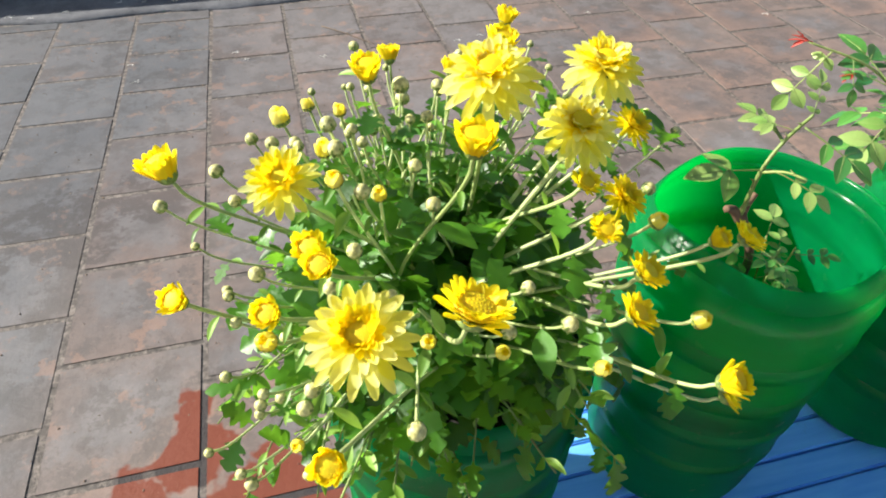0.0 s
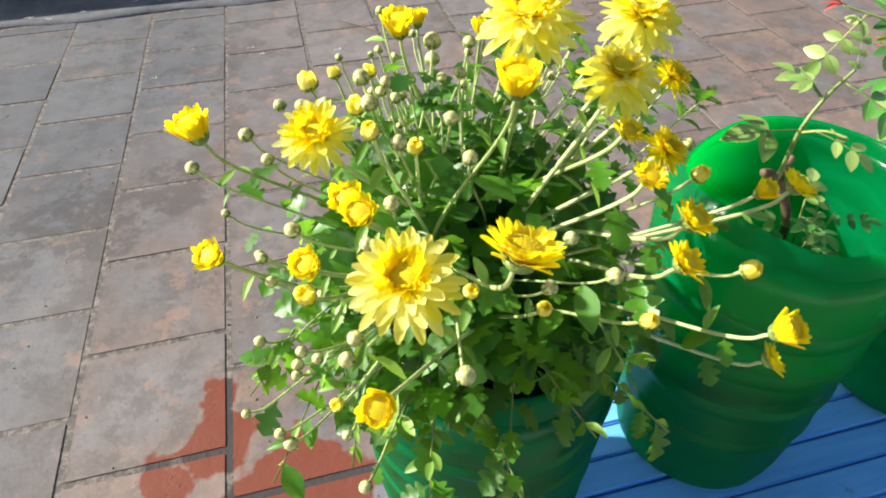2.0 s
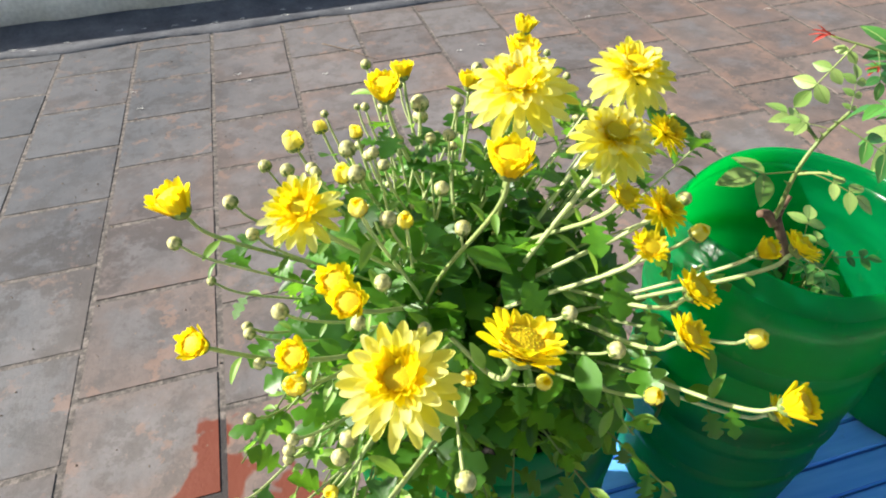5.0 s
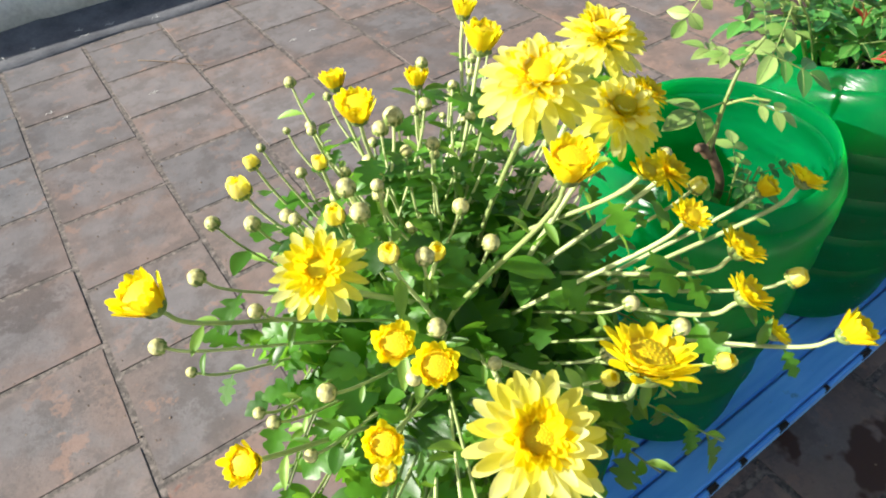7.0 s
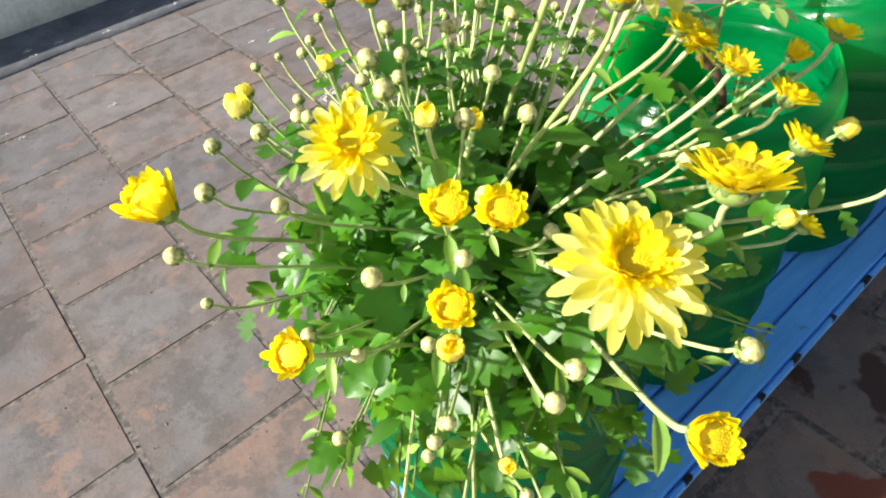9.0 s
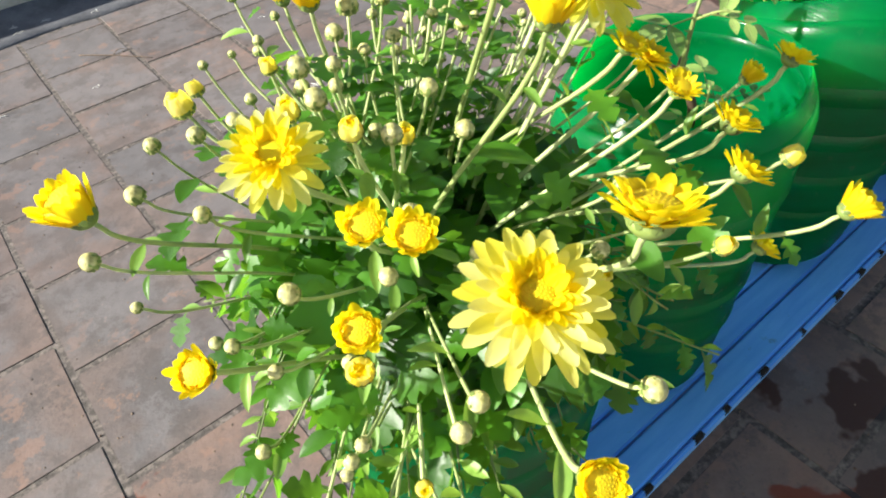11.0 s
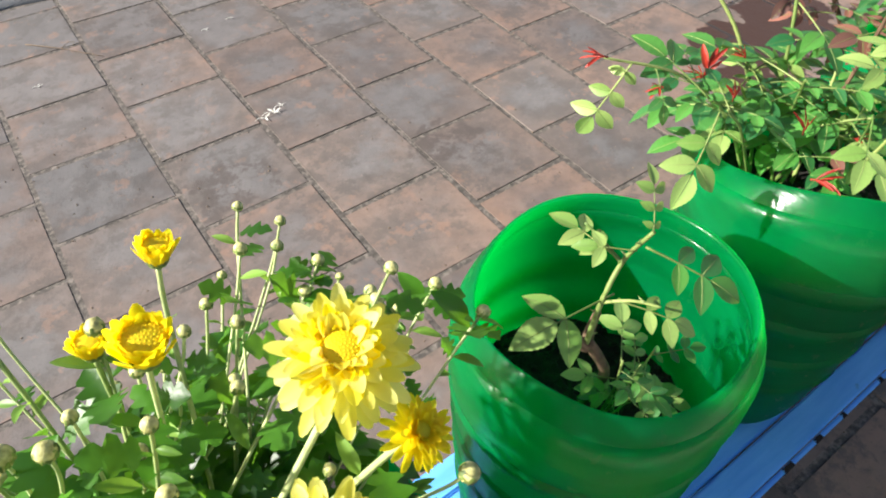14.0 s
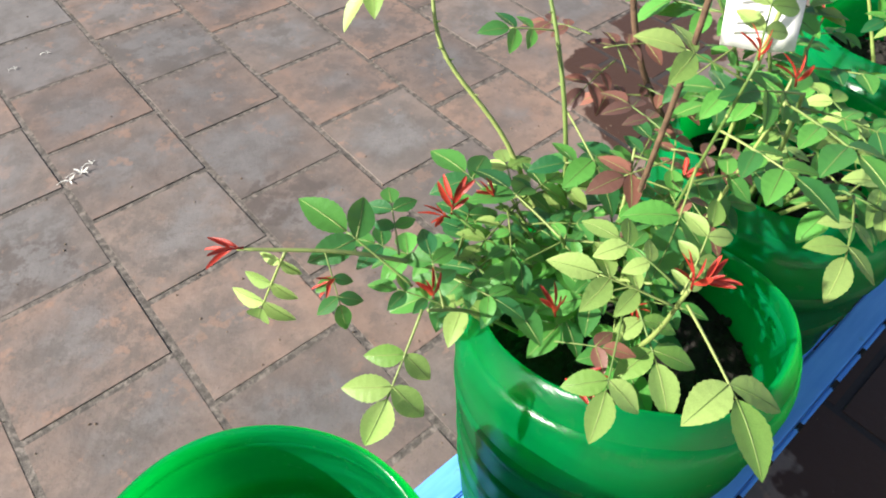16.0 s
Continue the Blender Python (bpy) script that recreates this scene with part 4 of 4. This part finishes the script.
# low leafy shoots out of the soil
for k, tip in enumerate(((0.146, -0.268, 0.585), (0.138, -0.275, 0.555), (0.172, -0.262, 0.575), (0.128, -0.262, 0.600))):
    root = Vector((0.166 + 0.004 * k, -0.228, 0.36))
    low = cane(young, (root, root.lerp(Vector(tip), 0.55) + Vector((0.004, -0.004, 0.01)), tip), 0.0015, 0.0009, ROSE_STEM, 0, 11 + k)
    for j in range(5):
        q = low[int((0.55 + 0.11 * j) * (len(low) - 1))]
        u = k * 1.3 + j * 2.4
        leaf(young, (ROSE_MESH, PALE_MESH)[(k + j) % 2], (k + 2 * j) % 4, q, (math.cos(u), math.sin(u) - 0.2, 0.3), 0.036 + 0.004 * ((k + j) % 4), (0, -0.3, 1))


def rose_bush(plant, x, y, z, canes, seed, spread, height, pale_share=0.25, leaves=7):
    """Canes that arch out of the soil, each with leaves all along."""
    rng = random.Random(seed)
    for k in range(canes):
        u = 2 * math.pi * (k + rng.uniform(-0.3, 0.3)) / canes
        root = Vector((x + rng.uniform(-0.03, 0.03), y + rng.uniform(-0.03, 0.03), z))
        tip = root + Vector((math.cos(u) * spread * rng.uniform(0.5, 1.0), math.sin(u) * spread * rng.uniform(0.5, 1.0), height * rng.uniform(0.65, 1.05)))
        mid = root.lerp(tip, 0.55) + Vector((0, 0, 0.03))
        line = cane(plant, (root, mid, tip), 0.0026, 0.0012, ROSE_STEM, 4, seed * 31 + k)
        for j in range(leaves):
            t = 0.35 + 0.65 * (j + rng.uniform(0, 0.7)) / leaves
            i = min(len(line) - 2, int(t * (len(line) - 1)))
            v = u + j * 2.4
            kind = PALE_MESH if rng.random() < pale_share else ROSE_MESH
            leaf(plant, kind, rng.randrange(5), line[i], (math.cos(v), math.sin(v), rng.uniform(-0.2, 0.35)), rng.uniform(0.062, 0.098), (rng.uniform(-0.3, 0.3), rng.uniform(-0.5, 0.1), 1))
        if k % 3 == 0:
            red(plant, line[-1], line[-1] - line[-3], rng.uniform(0.022, 0.032), k)


bush = thing("rose_plant", (0.56, -0.18, 0.45), "leafy rose bush with red new shoots in a green pot", "plant", ROSE_GROUP)
rose_bush(bush, 0.575, -0.135, 0.455, 9, 41, 0.105, 0.17, 0.08, 8)
# the arm that leans out over the tiles
cane(bush, ((0.53, -0.13, 0.46), (0.46, -0.11, 0.58), (0.38, -0.085, 0.655), (0.305, -0.045, 0.682)), 0.0026, 0.0012, ROSE_STEM, 6, 61)
red(bush, (0.309, -0.047, 0.682), (-0.8, 0.35, 0.12), 0.036, 0)
leaf(bush, ROSE_MESH, 3, (0.392, -0.115, 0.640), (-0.25, 0.62, 0.42), 0.082, (0, -0.6, 0.8))
leaf(bush, PALE_MESH, 2, (0.330, -0.060, 0.674), (-0.42, 0.16, -0.88), 0.092, (-0.5, -0.6, 0.6))
leaf(bush, ROSE_MESH, 1, (0.352, -0.072, 0.668), (-0.1, -0.3, -0.2), 0.05)
red(bush, (0.352, -0.085, 0.655), (-0.7, -0.1, 0.1), 0.026, 1)
leaf(bush, ROSE_MESH, 1, (0.40, -0.09, 0.645), (0.3, 0.5, 0.2), 0.062)
leaf(bush, ROSE_MESH, 3, (0.42, -0.10, 0.63), (-0.3, 0.5, 0.1), 0.06)
leaf(bush, ROSE_MESH, 0, (0.43, -0.11, 0.615), (0.2, -0.7, 0.1), 0.058)
cane(bush, ((0.50, -0.14, 0.50), (0.43, -0.14, 0.60), (0.385, -0.140, 0.645)), 0.0020, 0.0012, ROSE_STEM, 3, 62)
leaf(bush, PALE_MESH, 0, (0.386, -0.133, 0.637), (-0.75, -0.36, -0.52), 0.090, (-0.35, -0.7, 0.8))
leaf(bush, ROSE_MESH, 0, (0.40, -0.140, 0.63), (0.3, 0.6, 0.25), 0.06)
leaf(bush, ROSE_MESH, 2, (0.41, -0.14, 0.622), (-0.4, 0.5, 0.3), 0.06)
red(bush, (0.392, -0.138, 0.65), (0.0, 0.2, 0.8), 0.026, 2)
cane(bush, ((0.55, -0.12, 0.50), (0.50, -0.08, 0.58), (0.487, -0.050, 0.600)), 0.0018, 0.0011, ROSE_STEM, 2, 63)
red(bush, (0.487, -0.050, 0.596), (0.25, 0.12, 0.8), 0.048, 1)
red(bush, (0.484, -0.052, 0.595), (-0.6, 0.1, 0.5), 0.036, 2)
# the pale spray that hangs over the front rim
cane(bush, ((0.545, -0.20, 0.46), (0.512, -0.240, 0.60), (0.486, -0.256, 0.702)), 0.0023, 0.0014, ROSE_STEM, 5, 64)
leaf(bush, PALE_MESH, 3, (0.474, -0.262, 0.703), (-0.46, -0.86, 0.0), 0.080, (0.0, -0.35, 1))
leaf(bush, PALE_MESH, 3, (0.474, -0.230, 0.654), (-0.80, -0.50, -0.28), 0.068, (-0.2, -0.4, 1))
cane(bush, ((0.53, -0.21, 0.47), (0.50, -0.225, 0.60), (0.474, -0.230, 0.654)), 0.0016, 0.0010, ROSE_STEM, 2, 75)
leaf(bush, PALE_MESH, 0, (0.478, -0.255, 0.690), (-0.35, 0.45, 0.25), 0.070, (0, -0.4, 1))
leaf(bush, PALE_MESH, 2, (0.480, -0.255, 0.700), (0.5, 0.15, 0.35), 0.062, (0, -0.4, 1))
leaf(bush, PALE_MESH, 1, (0.478, -0.252, 0.705), (-0.1, 0.6, 0.3), 0.06, (0, -0.4, 1))
red(bush, (0.481, -0.258, 0.708), (-0.1, 0.1, 0.8), 0.034, 0)
red(bush, (0.484, -0.260, 0.712), (0.55, -0.35, 0.45), 0.026, 2)
red(bush, (0.475, -0.182, 0.600), (0.0, 0.2, 0.7), 0.036, 1)
part("red_shoot", RED_MESH[2], None, bush, "tender pinkish new growth", along((0.455, -0.216, 0.575), (0.2, -0.5, 0.2), (0, 0, 1), 0.032))
leaf(bush, BRONZE_MESH, 3, (0.47, -0.19, 0.58), (0.3, -0.5, 0.2), 0.05)
# tall canes over the middle of the pot, with bronze and yellowing leaves
cane(bush, ((0.60, -0.18, 0.45), (0.585, -0.19, 0.62), (0.578, -0.205, 0.79)), 0.0019, 0.0010, ROSE_STEM, 6, 66)
leaf(bush, PALE_MESH, 3, (0.578, -0.203, 0.775), (-0.35, 0.35, 0.25), 0.062, (0, -0.4, 1))
leaf(bush, PALE_MESH, 0, (0.578, -0.204, 0.785), (0.4, 0.2, 0.3), 0.066, (0, -0.4, 1))
leaf(bush, ROSE_MESH, 0, (0.580, -0.20, 0.735), (-0.1, -0.55, 0.1), 0.08, (0, -0.3, 1))
leaf(bush, ROSE_MESH, 3, (0.583, -0.195, 0.70), (-0.45, -0.2, 0.0), 0.085, (0, -0.3, 1))
leaf(bush, ROSE_MESH, 1, (0.585, -0.193, 0.68), (0.5, -0.3, 0.1), 0.085, (0, -0.3, 1))
red(bush, (0.578, -0.205, 0.79), (-0.1, 0.2, 0.8), 0.028, 1)
cane(bush, ((0.60, -0.15, 0.45), (0.575, -0.165, 0.65), (0.562, -0.172, 0.77), (0.556, -0.172, 0.86)), 0.0024, 0.0018, WOOD_STEM, 9, 67)
for k in range(6):
    leaf(bush, BRONZE_MESH, k, Vector((0.635, -0.165, 0.62)).lerp(Vector((0.605, -0.160, 0.69)), k / 5), (math.cos(k * 2.4 + 2), math.sin(k * 2.4 + 2), 0.1), 0.066, (0, -0.3, 1))
cane(bush, ((0.62, -0.19, 0.46), (0.62, -0.205, 0.62), (0.62, -0.218, 0.75)), 0.0018, 0.0010, ROSE_STEM, 5, 68)
leaf(bush, ROSE_MESH, 0, (0.62, -0.218, 0.748), (-0.2, -0.5, 0.1), 0.085, (0, -0.3, 1))
leaf(bush, ROSE_MESH, 4, (0.62, -0.212, 0.72), (0.5, 0.1, 0.1), 0.085, (0, -0.3, 1))
# the long bare cane at the back
cane(bush, ((0.60, -0.10, 0.47), (0.585, -0.02, 0.60), (0.56, 0.05, 0.68), (0.575, 0.085, 0.76)), 0.0028, 0.0016, ROSE_STEM, 8, 65)
cane(bush, ((0.60, -0.10, 0.50), (0.605, -0.06, 0.66), (0.62, 0.0, 0.76), (0.61, 0.05, 0.84)), 0.0024, 0.0014, ROSE_STEM, 8, 76)
leaf(bush, ROSE_MESH, 3, (0.607, -0.062, 0.655), (-0.25, -0.7, -0.15), 0.085, (0, -0.4, 1))
leaf(bush, ROSE_MESH, 0, (0.612, -0.03, 0.715), (-0.6, 0.2, 0.2), 0.060, (0, -0.4, 1))
leaf(bush, PALE_MESH, 4, (0.57, 0.08, 0.75), (-0.7, 0.2, -0.1), 0.085)
leaf(bush, PALE_MESH, 3, (0.565, 0.07, 0.73), (0.4, 0.4, 0.2), 0.06)

bush2 = thing("rose_plant", (0.88, -0.17, 0.45), "tall rose bush with green and bronze leaves in a green pot", "plant", ROSE_GROUP)
rose_bush(bush2, 0.86, -0.17, 0.455, 8, 52, 0.15, 0.24, 0.15, 6)
cane(bush2, ((0.82, -0.17, 0.46), (0.74, -0.20, 0.62), (0.66, -0.215, 0.735)), 0.003, 0.0016, ROSE_STEM, 5, 71)
leaf(bush2, ROSE_MESH, 0, (0.655, -0.217, 0.738), (-0.45, 0.1, 0.2), 0.075, (0, -0.4, 1))
leaf(bush2, ROSE_MESH, 1, (0.675, -0.212, 0.715), (0.2, -0.6, 0.1), 0.085, (0, -0.3, 1))
leaf(bush2, ROSE_MESH, 0, (0.69, -0.205, 0.70), (-0.3, 0.5, 0.1), 0.08, (0, -0.4, 1))
red(bush2, (0.652, -0.21, 0.742), (-0.2, 0.2, 0.8), 0.034, 1)
cane(bush2, ((0.83, -0.19, 0.46), (0.74, -0.245, 0.60), (0.665, -0.278, 0.68)), 0.0026, 0.0014, ROSE_STEM, 4, 72)
leaf(bush2, PALE_MESH, 1, (0.667, -0.277, 0.680), (-0.5, -0.25, 0.05), 0.082, (0, -0.3, 1))
leaf(bush2, PALE_MESH, 0, (0.70, -0.265, 0.655), (0.1, -0.7, 0.0), 0.085, (0, -0.3, 1))
cane(bush2, ((0.84, -0.12, 0.46), (0.79, -0.02, 0.60), (0.77, 0.03, 0.76)), 0.0042, 0.0030, WOOD_STEM, 7, 73)
for k in range(7):
    t = k / 6
    leaf(bush2, BRONZE_MESH, k, Vector((0.80, -0.05, 0.56)).lerp(Vector((0.74, 0.02, 0.64)), t), (math.cos(k * 2.4), math.sin(k * 2.4), 0.1), 0.075, (0, -0.3, 1))

bush3 = thing("rose_plant", (1.21, -0.17, 0.47), "rose bush in the last green pot on the bench", "plant", ROSE_GROUP)
rose_bush(bush3, 1.2, -0.17, 0.475, 7, 53, 0.15, 0.24, 0.2, 6)

# ---------- printed card on a stake ----------
sign = thing("plant_label", (0.84, -0.12, 0.45), "white printed paper card on a green stick among rose leaves", "plant label")
PM = along((0.828, -0.112, 0.655), (-0.10, 0.18, 0.97), (-0.85, -0.30, 0.25))
pk = bmesh.new()
bmesh.ops.create_grid(pk, x_segments=6, y_segments=8, size=0.5)
for v in pk.verts:
    v.co = (v.co.x * 0.068, v.co.y * 0.15 + 0.075, 0.004 * math.sin(v.co.x * 5 + 1) + 0.003 * math.sin(v.co.y * 9))
bmesh.ops.solidify(pk, geom=pk.faces[:], thickness=0.002)
part("card", pk, PAPER, sign, "", PM)
part("print_panel", box(0.010, 0.07, 0.006, 0.032, 0.148, 0.0075), SKYBLUE, sign, "light blue printed panel", PM, smooth=False)
for k in range(9):
    part("text_bar", box(-0.029, 0.02 + 0.011 * k, 0.006, 0.008 - 0.006 * (k % 3), 0.0225 + 0.011 * k, 0.0072), INK, sign, "", PM, smooth=False)
part("stake", Soup().put(tube(bend(((0.845, -0.125, 0.44), (0.825, -0.122, 0.62), (0.815, -0.120, 0.82)), 6), 0.0026, 0.0022, 8)), ROSE_STEM, sign, "green stick")

# ---------- litter on the tiles ----------
lit = random.Random(90)


def fallen_blossom(x, y, z, size, n=5):
    e = thing("fallen_blossom", (x, y, z), "dry white fallen blossom lying on the terrace", "blossom", "fallen blossoms")
    s = Soup()
    for k in range(n):
        u = 6.283 * (k + lit.uniform(-0.3, 0.3)) / n
        s.put(blade(SLIM_EDGE, 0.6, lit.uniform(-0.3, 0.1)), along((0, 0, 0.002), (math.cos(u), math.sin(u), 0.15), (0, 0, 1), size * lit.uniform(0.6, 1.1)))
    part("petals", s, DRY, e, "", Matrix.Translation((x, y, z)))
    st = bend(((0, 0, 0.002), (-size * 0.8, size * 0.3, 0.004), (-size * 1.5, size * 0.2, 0.001)), 4)
    part("stalk", Soup().put(tube(st, 0.0009, 0.0006, 5)), DRY, e, "", Matrix.Translation((x, y, z)))


fallen_blossom(0.315, 0.985, 0.001, 0.022, 6)
fallen_blossom(0.285, 0.975, 0.001, 0.018, 5)
fallen_blossom(0.345, 1.0, 0.001, 0.014, 4)
for k in range(26):
    fallen_blossom(-1.25 + 0.105 * k + lit.uniform(-0.06, 0.06), lit.uniform(1.99, 2.1), 0.012, lit.uniform(0.008, 0.016), 4)
for k in range(9):
    fallen_blossom(lit.uniform(-0.9, 1.6), lit.uniform(1.35, 1.9), 0.001, lit.uniform(0.008, 0.014), 4)
twig = thing("dry_twig", (-0.05, 1.62, 0), "thin dry twig lying on the clay tiles", "twig")
part("stalk", Soup().put(tube(bend(((-0.14, 1.72, 0.003), (-0.06, 1.63, 0.005), (0.03, 1.52, 0.003)), 6), 0.0018, 0.001, 5)), TWIG, twig)
part("side_stalk", Soup().put(tube(bend(((-0.06, 1.63, 0.005), (-0.03, 1.64, 0.012), (0.0, 1.62, 0.003)), 4), 0.0012, 0.0006, 5)), TWIG, twig)
grit = Soup()
ball = solid_ring([(0.0, -1), (0.8, -0.5), (1, 0), (0.7, 0.6), (0, 0.9)], 6)
for _ in range(900):
    x, y = lit.uniform(-1.2, 1.6), lit.uniform(-0.9, 1.9)
    grit.put(ball, Matrix.Translation((x, y, 0.0008)) @ Matrix.Diagonal((*[lit.uniform(0.0008, 0.003) for _ in range(3)], 1)))
crumbs = new("soil_crumbs", grit.mesh("soil_crumbs", (TWIG,), False))
tagged(crumbs, "dark soil crumbs scattered over the tiles", "soil crumbs", kind="stuff")

# ---------- clay tiles ----------
STEP, JOINT = 0.27, 0.0064
SHIFT = {-4: 0.13, -3: 0.0, -2: 0.175, -1: 0.013, 0: 0.148, 1: 0.012, 2: 0.139, 3: -0.02, 4: 0.13}


def tile_mesh(seed, x0, y0, x1, y1):
    rng = random.Random(seed)
    bm = box(x0, y0, -0.012, x1, y1, 0.0, 0.004, 2)
    for v in bm.verts:
        v.co.x += rng.uniform(-0.0014, 0.0014)
        v.co.y += rng.uniform(-0.0014, 0.0014)
    me = bpy.data.meshes.new("tile")
    bm.to_mesh(me)
    bm.free()
    me.materials.append(TILE)
    return me


half = (STEP - JOINT) / 2
TILES = [tile_mesh(s, -half, -half, half, half) for s in range(10)]
rng = random.Random(77)
laid, far_tiles = 0, Soup()
for col in range(-9, 14):
    shift = SHIFT.get(col, (0.135 if col % 2 == 0 else 0.0) + rng.uniform(-0.02, 0.02))
    for row in range(-4, 9):
        x, y = (col + 0.5) * STEP, shift + (row + 0.5) * STEP
        m = Matrix.Translation((x, y, rng.uniform(0, 0.0015))) @ Matrix.Rotation(rng.uniform(-0.002, 0.002), 4, "X") @ Matrix.Rotation(rng.uniform(-0.006, 0.006), 4, "Z")
        if y + half > 1.972:
            cut = 1.970 - (y - half)
            if cut < 0.03:
                continue
            m = Matrix.Translation((0, -(2 * half - cut) / 2, 0)) @ m @ Matrix.Diagonal((1, cut / (2 * half), 1, 1))
        if laid < 300:
            part("tile", TILES[laid % 10], TILE, ground, "", m, smooth=False)
            laid += 1
        else:
            me = TILES[laid % 10]
            far_tiles.put(([v.co for v in me.vertices], [tuple(p.vertices) for p in me.polygons]), m)
tagged(part("tile_field", far_tiles, TILE, ground, smooth=False), kind="stuff")
